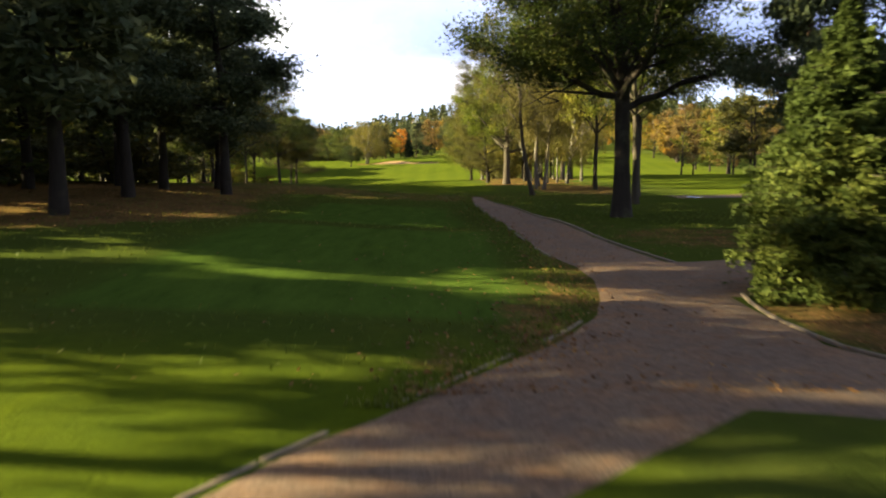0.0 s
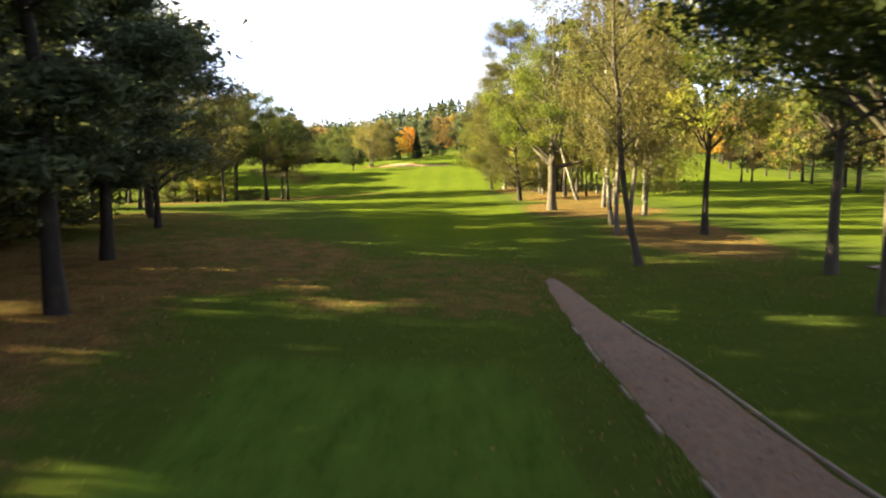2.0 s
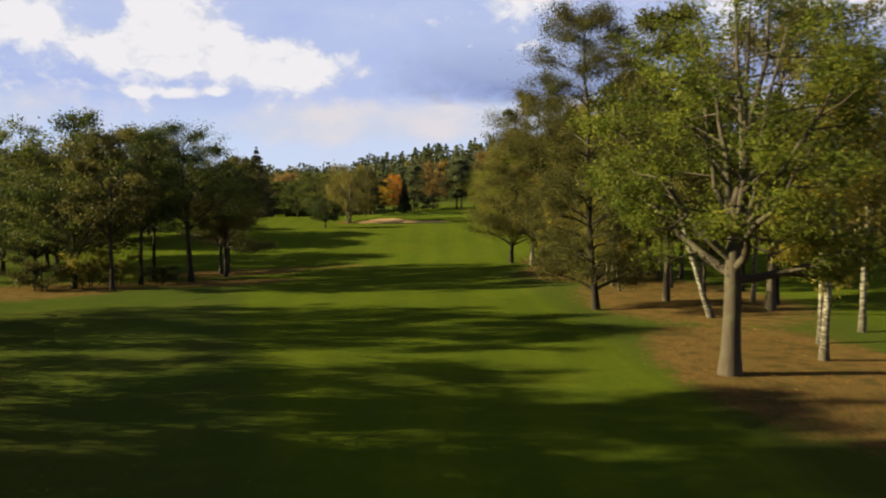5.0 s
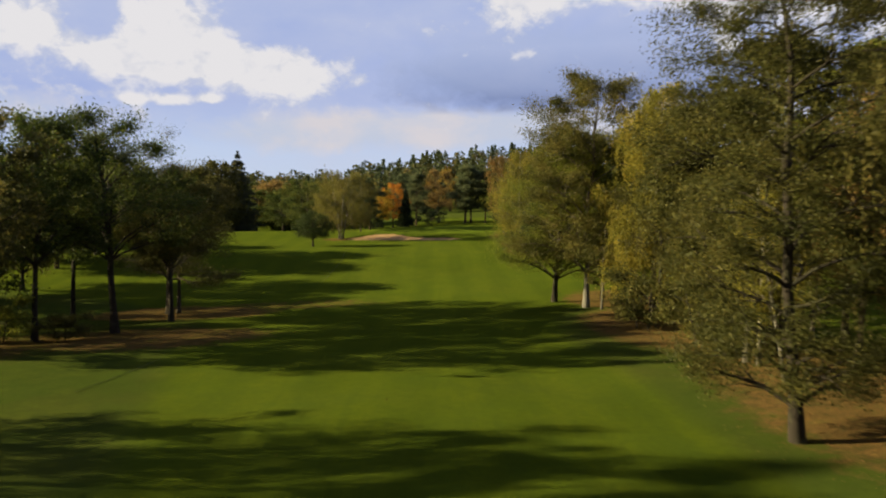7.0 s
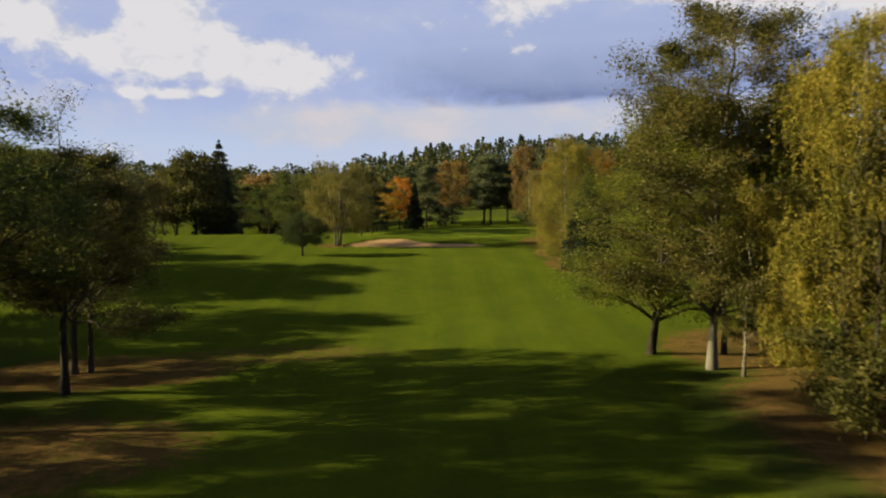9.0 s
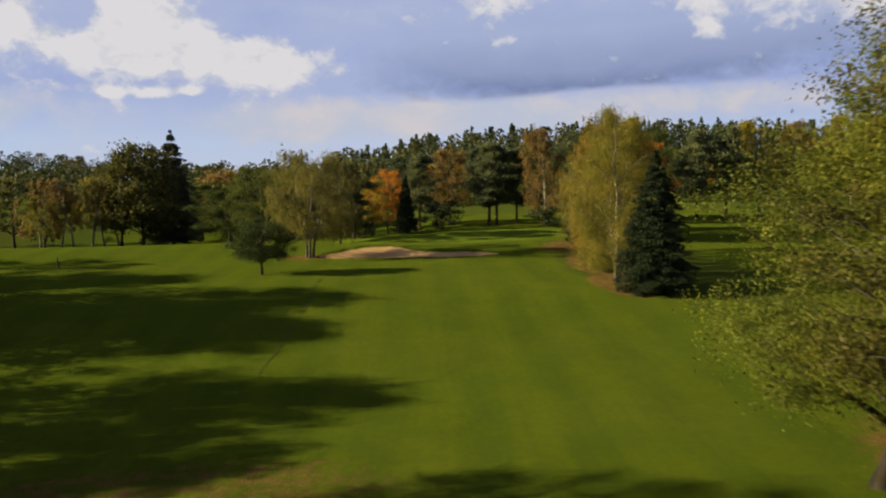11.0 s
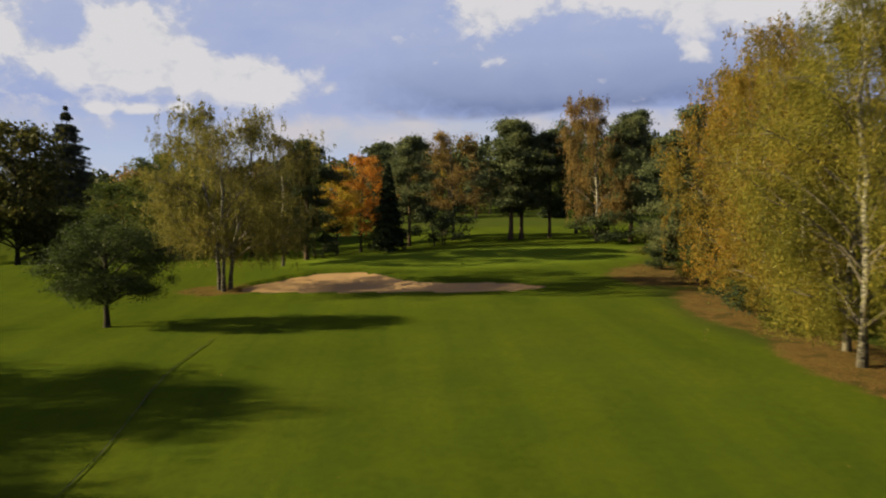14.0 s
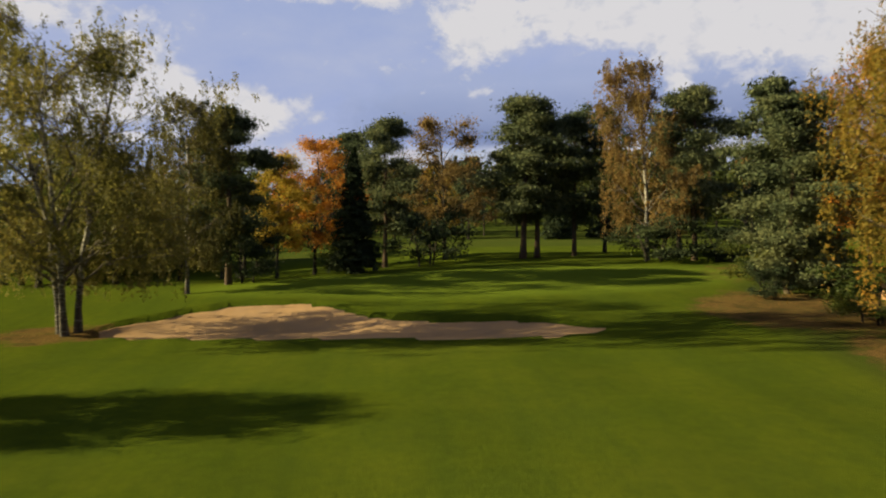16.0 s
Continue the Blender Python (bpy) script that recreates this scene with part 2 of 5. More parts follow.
def ground_material():
    m = Nodes("turf")
    fair, litter, green = m.attr("fairway"), m.attr("litter"), m.attr("green")
    big = m.noise(0.09, 4)
    mid = m.noise(0.7, 5, 0.6)
    fine = m.noise(9, 6, 0.65)
    rough_c = m.mix(mid, (0.025, 0.042, 0.008), (0.046, 0.060, 0.012))
    rough_c = m.mix(m.ramp(big, [(0.4, 0.0), (0.7, 0.6)]), rough_c, (0.055, 0.052, 0.014))
    # mown bands run along the hole
    sep = m.n("ShaderNodeSeparateXYZ")
    m.put(m.geo.outputs["Position"], sep.inputs[0])
    wob = m.math("ADD", sep.outputs[0], m.math("MULTIPLY", m.noise(0.05, 2), 3.0))
    band = m.math("SINE", m.math("MULTIPLY", wob, 1.25))
    band = m.ramp(m.math("ADD", m.math("MULTIPLY", band, 0.5), 0.5), [(0.25, 0.0), (0.75, 1.0)])
    fair_c = m.mix(mid, (0.040, 0.060, 0.0045), (0.060, 0.081, 0.0055))
    fair_c = m.mix(m.math("MULTIPLY", band, 0.45), fair_c, (0.078, 0.099, 0.006))
    fair_c = m.mix(m.ramp(big, [(0.45, 0.0), (0.72, 0.45)]), fair_c, (0.082, 0.094, 0.010))
    streak = m.noise(0.5, 4, 0.6, (3.0, 0.12, 1))
    fair_c = m.mix(m.ramp(streak, [(0.45, 0.0), (0.75, 0.5)]), fair_c, (0.036, 0.058, 0.007))
    col = m.mix(fair, rough_c, fair_c)
    mottle = m.noise(2.6, 6, 0.7)
    col = m.mix(m.ramp(mottle, [(0.36, 0.32), (0.55, 0.0)]), col, (0.030, 0.046, 0.006))
    col = m.mix(m.ramp(mottle, [(0.5, 0.0), (0.7, 0.18)]), col, (0.088, 0.106, 0.010))
    patchy = m.noise(0.33, 7, 0.72, shift=(3, 5, 0))
    col = m.mix(m.ramp(patchy, [(0.40, 0.34), (0.52, 0.0)]), col, (0.040, 0.062, 0.008))
    col = m.mix(m.ramp(patchy, [(0.52, 0.0), (0.66, 0.25)]), col, (0.088, 0.100, 0.010))
    col = m.mix(green, col, m.mix(mid, (0.088, 0.125, 0.011), (0.108, 0.145, 0.015)))
    col = m.mix(m.math("MULTIPLY", m.attr("tee"), 0.85), col, m.mix(m.ramp(m.noise(0.9, 6, 0.7, (2.2, 0.5, 1)), [(0.3, 0.0), (0.7, 1.0)]), (0.030, 0.058, 0.009), (0.062, 0.108, 0.016)))
    leaf_c = m.ramp(m.noise(14, 5, 0.7), [(0.32, (0.036, 0.024, 0.015)), (0.5, (0.118, 0.058, 0.029)), (0.70, (0.31, 0.145, 0.050))])
    drift = m.noise(0.8, 5, 0.65, shift=(4, 9, 0))
    leaf_c = m.mix(m.ramp(drift, [(0.36, 0.75), (0.52, 0.0)]), leaf_c, (0.040, 0.028, 0.015))
    leaf_c = m.mix(m.ramp(drift, [(0.54, 0.0), (0.70, 0.5)]), leaf_c, (0.10, 0.088, 0.024))
    edge = m.math("ADD", litter, m.math("MULTIPLY", m.math("SUBTRACT", m.noise(0.9, 6, 0.7), 0.5), 1.5))
    edge = m.math("ADD", edge, m.math("MULTIPLY", m.math("SUBTRACT", fine, 0.5), 0.5))
    cover = m.math("MULTIPLY", m.ramp(edge, [(0.38, 0.0), (0.74, 1.0)]), m.ramp(litter, [(0.02, 0.0), (0.3, 0.85)]))
    col = m.mix(cover, col, leaf_c)
    col = m.mix(m.ramp(fine, [(0.35, 0.22), (0.62, 0.0)]), col, (0.022, 0.033, 0.006))
    m.bump(m.math("ADD", fine, m.math("MULTIPLY", m.noise(45, 4), 0.6)), 0.7, 0.05)
    m.bsdf.inputs["Sheen Weight"].default_value = 0.03
    m.bsdf.inputs["Sheen Roughness"].default_value = 0.6
    m.bsdf.inputs["Sheen Tint"].default_value = (0.45, 0.55, 0.12, 1)
    return m.done(col, 0.95, 0.0)


def gravel_material():
    m = Nodes("gravel")
    fine, mid, big = m.noise(40, 5, 0.7), m.noise(2.2, 5, 0.6), m.noise(0.35, 4)
    col = m.ramp(fine, [(0.3, (0.070, 0.050, 0.038)), (0.5, (0.142, 0.100, 0.074)), (0.72, (0.26, 0.180, 0.130))])
    col = m.mix(m.ramp(mid, [(0.42, 0.0), (0.72, 0.7)]), col, (0.19, 0.098, 0.05))
    col = m.mix(m.ramp(big, [(0.45, 0.0), (0.7, 0.45)]), col, (0.085, 0.068, 0.06))
    grit = m.noise(7, 6, 0.75)
    col = m.mix(m.ramp(grit, [(0.38, 0.55), (0.5, 0.0)]), col, (0.055, 0.036, 0.024))
    col = m.mix(m.ramp(grit, [(0.56, 0.0), (0.68, 0.55)]), col, (0.25, 0.15, 0.085))
    m.bump(m.math("ADD", fine, grit), 0.7, 0.03)
    return m.done(col, 0.95, 0.1)


def sand_material():
    m = Nodes("sand")
    fine, mid = m.noise(30, 5, 0.7), m.noise(0.9, 6, 0.65)
    rake = m.noise(5, 3, 0.5, (0.3, 2.2, 1))
    col = m.mix(fine, (0.31, 0.19, 0.095), (0.42, 0.262, 0.135))
    col = m.mix(m.ramp(mid, [(0.45, 0.0), (0.75, 0.5)]), col, (0.26, 0.18, 0.125))
    m.bump(m.math("ADD", rake, m.math("MULTIPLY", mid, 1.2)), 0.5, 0.05)
    return m.done(col, 0.95, 0.1)


def water_material():
    m = Nodes("puddle_water")
    m.bump(m.noise(3, 3), 0.05, 0.01)
    m.bsdf.inputs["IOR"].default_value = 1.33
    return m.done(m.mix(m.noise(2, 3), (0.05, 0.045, 0.035), (0.09, 0.08, 0.06)), 0.06, 0.5)


def plain_material(name, a, b, scale=6, rough=0.8):
    m = Nodes(name)
    n = m.noise(scale, 6, 0.6)
    m.bump(n, 0.5, 0.01)
    return m.done(m.mix(n, a, b), rough, 0.2)


MAT = dict(
    turf=ground_material(), gravel=gravel_material(), sand=sand_material(),
    oak=leaf_material("oak_leaves", (0.05, 0.066, 0.010), (0.125, 0.142, 0.020), (0.27, 0.245, 0.035)),
    oak_gold=leaf_material("yellowing_oak_leaves", (0.042, 0.060, 0.008), (0.118, 0.142, 0.018), (0.28, 0.265, 0.036), 0.5),
    oak_dark=leaf_material("dark_leaves", (0.026, 0.042, 0.011), (0.065, 0.084, 0.018), (0.17, 0.155, 0.03)),
    olive=leaf_material("olive_leaves", (0.032, 0.036, 0.010), (0.078, 0.077, 0.020), (0.17, 0.135, 0.035)),
    birch=leaf_material("birch_leaves", (0.065, 0.070, 0.014), (0.17, 0.155, 0.025), (0.36, 0.28, 0.048)),
    birch_dull=leaf_material("fading_birch_leaves", (0.066, 0.066, 0.018), (0.155, 0.14, 0.032), (0.29, 0.23, 0.055)),
    birch_grey=leaf_material("dull_birch_leaves", (0.044, 0.043, 0.014), (0.096, 0.086, 0.025), (0.18, 0.145, 0.042)),
    birch_gold=leaf_material("golden_birch_leaves", (0.085, 0.076, 0.014), (0.20, 0.145, 0.024), (0.40, 0.20, 0.035)),
    birch_brown=leaf_material("brown_birch_leaves", (0.07, 0.05, 0.02), (0.17, 0.115, 0.04), (0.30, 0.18, 0.06)),
    maple=leaf_material("orange_leaves", (0.12, 0.05, 0.012), (0.36, 0.14, 0.02), (0.55, 0.25, 0.03)),
    yellow=leaf_material("yellow_leaves", (0.16, 0.12, 0.016), (0.34, 0.24, 0.03), (0.50, 0.34, 0.05)),
    pine=leaf_material("pine_needles", (0.034, 0.047, 0.025), (0.074, 0.092, 0.046), (0.155, 0.16, 0.07), 0.28, 0.8),
    spruce=leaf_material("spruce_needles", (0.014, 0.023, 0.012), (0.033, 0.047, 0.022), (0.072, 0.084, 0.036), 0.2, 0.8),
    spruce_dark=leaf_material("dark_spruce_needles", (0.010, 0.017, 0.009), (0.022, 0.034, 0.016), (0.050, 0.060, 0.027), 0.15, 0.8),
    # spruce needles paled and greyed: distance haze put into their colour
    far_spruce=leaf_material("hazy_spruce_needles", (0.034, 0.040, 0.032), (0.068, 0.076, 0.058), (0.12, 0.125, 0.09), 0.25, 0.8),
    fir=leaf_material("fir_needles", (0.022, 0.036, 0.008), (0.055, 0.076, 0.016), (0.13, 0.145, 0.03), 0.3, 0.75),
    apple=leaf_material("apple_leaves", (0.022, 0.034, 0.010), (0.048, 0.066, 0.018), (0.11, 0.12, 0.04)),
    alder=leaf_material("alder_leaves", (0.026, 0.030, 0.009), (0.060, 0.062, 0.017), (0.135, 0.115, 0.03)),
    bark=bark_material("oak_bark", (0.028, 0.022, 0.017), (0.10, 0.082, 0.064)),
    bark_dark=bark_material("dark_bark", (0.012, 0.010, 0.008), (0.042, 0.033, 0.026)),
    bark_pine=bark_material("pine_bark", (0.03, 0.022, 0.016), (0.105, 0.068, 0.046)),
    bark_twig=bark_material("twig_bark", (0.05, 0.04, 0.032), (0.18, 0.15, 0.12)),
    bark_pale=bark_material("pale_bark", (0.07, 0.062, 0.053), (0.20, 0.185, 0.16), foot=3.0),
    bark_birch=bark_material("birch_bark", (0.05, 0.043, 0.035), (0.27, 0.25, 0.215), True),
    grass=leaf_material("grass_blades", (0.05, 0.07, 0.008), (0.09, 0.115, 0.014), (0.15, 0.15, 0.03), 0.3, 0.6, 1.5),
    fallen=leaf_material("fallen_leaves", (0.06, 0.03, 0.014), (0.16, 0.075, 0.028), (0.32, 0.17, 0.05), 0.1, 0.7),
    soil=plain_material("dark_soil", (0.026, 0.036, 0.008), (0.06, 0.068, 0.016), 2.2),
    post=plain_material("weathered_wood", (0.06, 0.045, 0.035), (0.14, 0.11, 0.08), 12),
    water=water_material(),
    bench_wood=plain_material("bench_wood", (0.24, 0.13, 0.06), (0.42, 0.25, 0.12), 8),
    white_paint=plain_material("white_paint", (0.55, 0.53, 0.48), (0.78, 0.76, 0.71), 9),
    kerb=plain_material("kerb_concrete", (0.08, 0.06, 0.045), (0.22, 0.175, 0.13), 5),
    far_hill=leaf_material("far_woods", (0.02, 0.03, 0.012), (0.055, 0.065, 0.022), (0.16, 0.10, 0.03), 0.25, 0.6, 0.03),
)


# ---- ground ----
PROFILE = [(-60, 0.3), (0, 0.2), (15, 0.2), (40, 0.2), (63, 0.0), (85, -0.15), (105, -0.7), (135, -1.3), (160, -1.75), (182, -2.45), (205, -1.5),
           (225, 0.25), (245, 0.95), (258, 1.7), (270, 3.2), (285, 3.7), (330, 4.3), (420, 8), (600, 33), (760, 42), (1100, 38), (3000, 20)]
LEFT = [(-60, -0.035), (40, -0.045), (60, -0.04), (85, -0.02), (110, 0.0), (140, 0.02), (180, 0.05), (245, 0.03), (275, 0.06), (300, 0.12), (330, 0.14)]
RIGHT = [(-60, 0.0), (70, 0.0), (100, 0.02), (140, 0.035), (180, 0.04), (245, 0.03), (275, 0.02), (330, 0.02)]


def glide(table, v):
    """Smooth values along a table of knots."""
    xs, ys = np.array(table, float).T
    v = np.clip(np.asarray(v, float), xs[0], xs[-1])
    slope = np.gradient(ys, xs)
    i = np.clip(np.searchsorted(xs, v) - 1, 0, len(xs) - 2)
    h = xs[i + 1] - xs[i]
    t = (v - xs[i]) / h
    return (2 * t**3 - 3 * t**2 + 1) * ys[i] + (t**3 - 2 * t**2 + t) * h * slope[i] + (3 * t**2 - 2 * t**3) * ys[i + 1] + (t**3 - t**2) * h * slope[i + 1]


def smooth(a, b, v):
    t = np.clip((v - a) / (b - a), 0, 1)
    return t * t * (3 - 2 * t)


def waves(x, y):
    return 0.05 * np.sin(x * 0.31 + y * 0.17) + 0.06 * np.sin(y * 0.23 - x * 0.11 + 1.3) + 0.035 * np.sin(x * 0.61 + 2.0) * np.sin(y * 0.53)


SAND_LOW = [(-23.6, 256.9), (-21, 256.0), (-18, 255.3), (-12, 253.9), (-5, 253.0), (-1.5, 252.7), (0.2, 253.6)]
SAND_HIGH = [(-23.6, 257.2), (-22, 259.2), (-19, 261.5), (-16, 262.1), (-13.5, 261.8), (-11.5, 260.2), (-9.5, 258.2), (-5, 257.2), (-1.5, 255.9), (0.2, 253.8)]


def land(x, y):
    """The ground without the bunker."""
    side = 40 * np.tanh(x / 40)
    z = glide(PROFILE, y) + np.where(x < 0, glide(LEFT, y), glide(RIGHT, y)) * side
    hill = np.clip((y - 330) / 300, 0, 1)
    across = np.exp(-((x - 150) / 260) ** 2) * (x > 150) + (x <= 150) / (1 + np.exp(-(x + 40) / 45))
    z = np.where(y > 330, 4.3 + (z - 4.3) * (0.15 + 0.85 * across), z)
    z = z + 40 * np.exp(-((x + 640) / 300) ** 2 - ((y - 1250) / 380) ** 2)      # wooded hill far off
    return z + waves(x, y) * np.clip(1 - hill, 0, 1) * (1 - 0.75 * smooth(252, 260, y))


def sand_z(x, y):
    """Sand in the bunker: a flat floor that climbs to the lip behind."""
    lo, hi = glide(SAND_LOW, x), glide(SAND_HIGH, x)
    s = np.clip((y - lo) / np.maximum(hi - lo, 0.1), 0, 1)
    floor = land(x, lo) - 0.24
    return floor + (land(x, hi) + lip_height(x) - 0.20 - floor) * np.clip((s - 0.35) / 0.65, 0, 1) ** 1.7


def lip_height(x):
    return 0.16 + 0.28 * np.exp(-((x + 15.5) / 5.5) ** 2)


def ground_z(x, y):
    x, y = np.asarray(x, float), np.asarray(y, float)
    z = land(x, y)
    lo, hi = glide(SAND_LOW, x), glide(SAND_HIGH, x)
    along = smooth(-24.5, -22.5, x) * smooth(1.0, -1.0, x)
    inside = (x > -23.6) & (x < 0.2) & (y > lo) & (y < hi)
    back = lip_height(x) * along * np.exp(-np.clip(y - hi, 0, 40) / 8.0) * (y >= hi)
    return np.where(inside, sand_z(x, y) - 0.15, z + back)


def gz(x, y):
    return float(ground_z(x, y))


FAIR_L = [(-60, -8), (0, -8), (20, -9), (45, -6), (70, -5), (90, -9), (120, -17), (150, -24), (175, -30), (190, -42), (205, -70), (230, -80), (300, -80)]
FAIR_R = [(-60, 2), (0, 2), (40, 2.0), (60, 3.5), (80, 5), (100, 5.5), (130, 4.5), (170, 5.0), (200, 20), (215, 17), (226, 8), (245, 6), (262, 10), (300, 26)]


def ground_masks(x, y):
    fl, fr = glide(FAIR_L, y), glide(FAIR_R, y)
    fair = smooth(-1.5, 1.0, x - fl) * smooth(-1.0, 1.0, fr - x) * (y < 330) * np.maximum(smooth(62, 80, y), smooth(13, 9, y))
    other = smooth(20, 24, x) * smooth(70, 66, x) * smooth(40, 60, y) * (y < 330)
    fair = np.maximum(fair, other)
    litter = np.zeros_like(x)

    def patch(cx, cy, rx, ry, v=1.0):
        nonlocal litter
        d = np.sqrt(((x - cx) / rx) ** 2 + ((y - cy) / ry) ** 2)
        litter = np.maximum(litter, v * smooth(1.25, 0.6, d))
    patch(-22, 45, 13, 26); patch(-15, 34, 7, 11); patch(-20, 72, 10, 22, 0.5); patch(-31, 92, 12, 20, 0.6)
    patch(-13, 62, 9, 13, 0.65); patch(-3, 58, 9, 10, 0.52)
    patch(13, 76, 5, 14, 0.8); patch(12, 104, 7, 16); patch(15, 132, 9, 18, 0.85); patch(13, 160, 8, 16); patch(14, 182, 7, 10, 0.9)
    patch(10, 60, 5, 8, 0.35); patch(10, 28, 4.5, 4, 0.6); patch(2.5, 58, 1.2, 5, 0.5); patch(7.6, 13.6, 1.5, 4.2, 0.8); patch(1.6, 13.2, 0.9, 3.5, 0.65); patch(3.0, 17.5, 0.9, 4, 0.6); patch(0.0, 10.2, 0.7, 2, 0.5); patch(3.2, 24, 1.2, 9, 0.45)
    patch(-30, 160, 12, 9, 0.75); patch(-33, 181, 11, 7, 0.85); patch(-22, 186, 12, 4, 0.55); patch(-45, 150, 12, 14, 0.8)
    patch(8.5, 226, 3.2, 8, 1.0); patch(9.5, 240, 3.4, 10, 1.0); patch(11, 256, 6, 7, 0.9)
    patch(-25, 257, 3.5, 2.6, 0.8); patch(18, 268, 10, 6, 0.5)
    green = smooth(1.2, 0.85, np.sqrt(((x + 4) / 17) ** 2 + ((y - 268) / 5.5) ** 2))
    tee = np.maximum(smooth(-7.4, -6.8, x) * smooth(1.9, 1.4, x) * smooth(13, 14, y) * smooth(29.9, 29.4, y), smooth(-7.2, -6.6, x) * smooth(1.1, 0.6, x + 0.07 * (y - 32)) * smooth(31.4, 32, y) * smooth(45, 44.4, y))
    return fair, litter, green, tee


def mesh_from(name, verts, faces, mat=None, flat=False):
    me = bpy.data.meshes.new(name)
    verts = np.asarray(verts, np.float32)
    faces = np.asarray(faces, np.int32)
    k = faces.shape[1]
    me.vertices.add(len(verts))
    me.vertices.foreach_set("co", verts.ravel())
    me.loops.add(faces.size)
    me.loops.foreach_set("vertex_index", faces.ravel())
    me.polygons.add(len(faces))
    me.polygons.foreach_set("loop_start", np.arange(0, faces.size, k, dtype=np.int32))
    me.update(calc_edges=True)
    me.validate()
    if not flat:
        me.polygons.foreach_set("use_smooth", np.ones(len(me.polygons), bool))
    if mat:
        me.materials.append(mat)
    return me


def grid_faces(nx, ny):
    i = np.arange(nx * ny).reshape(ny, nx)
    return np.stack([i[:-1, :-1], i[:-1, 1:], i[1:, 1:], i[1:, :-1]], -1).reshape(-1, 4)


def spread(lo, hi, step, far, grow=1.16):
    v = list(np.arange(lo, hi + step, step))
    s = step
    while v[-1] < far:
        s *= grow
        v.append(v[-1] + s)
    s, low = step, v[0]
    head = []
    while low > -far * 0.8:
        s *= grow
        low -= s
        head.append(low)
    return np.array(head[::-1] + v)


gx, gy = spread(-45, 30, 0.6, 3000), spread(-5, 300, 0.7, 3000)
GX, GY = np.meshgrid(gx, gy)
GX, GY = GX.ravel(), GY.ravel()
me = mesh_from("ground", np.stack([GX, GY, ground_z(GX, GY)], 1), grid_faces(len(gx), len(gy)), MAT["turf"])
for key, values in zip(("fairway", "litter", "green", "tee"), ground_masks(GX, GY)):
    a = me.attributes.new(key, "FLOAT", "POINT")
    a.data.foreach_set("value", values.astype(np.float32))
ground = tagged(new("ground", me), "mown golf fairway and rough with fallen leaves", "ground", kind="structure")


# ---- path, kerbs, bunker ----
def curve_points(pts, step=0.4):
    """Points along a smooth line through pts."""
    pts = np.array(pts, float)
    s = np.r_[0, np.cumsum(np.linalg.norm(np.diff(pts[:, :2], axis=0), axis=1))]
    q = np.arange(0, s[-1], step)
    return np.stack([glide(list(zip(s, pts[:, k])), q) for k in range(pts.shape[1])], 1)


def path_strip(rows, lift, label):
    """rows: left x, left y, right x, right y along the path."""
    c = curve_points([((a + p) / 2, (b + q) / 2, a, b, p, q) for a, b, p, q in rows])
    n = 11
    verts = []
    for k, row in enumerate(c):
        a, b, p, q = row[2:]
        for i in range(n):
            f = i / (n - 1)
            wob = 0.12 * noise.noise((k * 0.35, i * 5.0, lift * 90)) * (i in (0, n - 1))
            x, y = a + (p - a) * f + wob, b + (q - b) * f
            verts.append((x, y, gz(x, y) + lift + 0.03 * (1 - (2 * f - 1) ** 2) - (0.05 if i in (0, n - 1) else 0)))
    return tagged(new("path", mesh_from("path", verts, grid_faces(n, len(c)), MAT["gravel"])), label, "path", kind="structure")


path_strip([(-3.3, 2.5, -1.2, 1.5), (-1.9, 6.2, 0.4, 5.4), (-1.1, 7.7, 1.8, 6.8), (0.2, 9.8, 3.4, 8.4), (1.9, 12.4, 6.0, 12.0), (3.1, 15.8, 6.2, 16.0), (3.5, 19.3, 6.5, 20.0),
            (3.0, 24.0, 5.9, 24.4), (2.6, 30.5, 5.15, 30.5), (2.3, 37.0, 4.6, 37.0), (2.05, 44.0, 4.1, 44.0), (1.95, 51.0, 3.45, 51.0), (2.0, 54.0, 3.1, 54.0), (2.1, 57.0, 2.85, 57.0), (2.3, 58.6, 2.6, 58.6)],
           0.035, "brown gravel cart path with pale kerb edging")
path_strip([(15.0, 9.4, 15.0, 5.4), (9.5, 9.8, 9.5, 6.2), (6.4, 11.0, 5.6, 7.9), (5.6, 13.0, 4.0, 8.3), (3.6, 13.8, 2.4, 8.6)], 0.045, "brown gravel path branching to the side")
path_strip([(4.4, 22.0, 4.6, 16.8), (6.6, 22.0, 6.6, 16.8), (9.0, 23.0, 9.6, 18.0), (15.0, 25.5, 16.0, 20.0)], 0.054, "grey gravel pad beside the path")
path_strip([(17.0, 62.0, 17.5, 59.0), (26.0, 66.0, 26.5, 63.0), (38.0, 69.0, 38.5, 66.0), (52.0, 74.0, 52.5, 71.0)], 0.03, "pale gravel path crossing the next fairway")


def puddle(x, y, rx, ry):
    """Standing water in a dip of the path."""
    verts, k, rings = [(x, y, gz(x, y) + 0.085)], 28, (0.55, 1.0)
    for r in rings:
        for i in range(k):
            a = 2 * math.pi * i / k
            w = r * (1 + 0.28 * noise.noise((math.cos(a) * 1.3, math.sin(a) * 1.3, 7.0)))
            verts.append((x + rx * w * math.cos(a), y + ry * w * math.sin(a), gz(x, y) + (0.085 if r < 1 else 0.06)))
    me = bpy.data.meshes.new("puddle")
    fan = [(0, 1 + i, 1 + (i + 1) % k) for i in range(k)] + [(1 + i, 1 + k + i, 1 + k + (i + 1) % k, 1 + (i + 1) % k) for i in range(k)]
    me.from_pydata(verts, [], fan)
    me.materials.append(MAT["water"])
    tagged(new("puddle", me), "small puddle on the gravel path", "puddle", kind="structure")


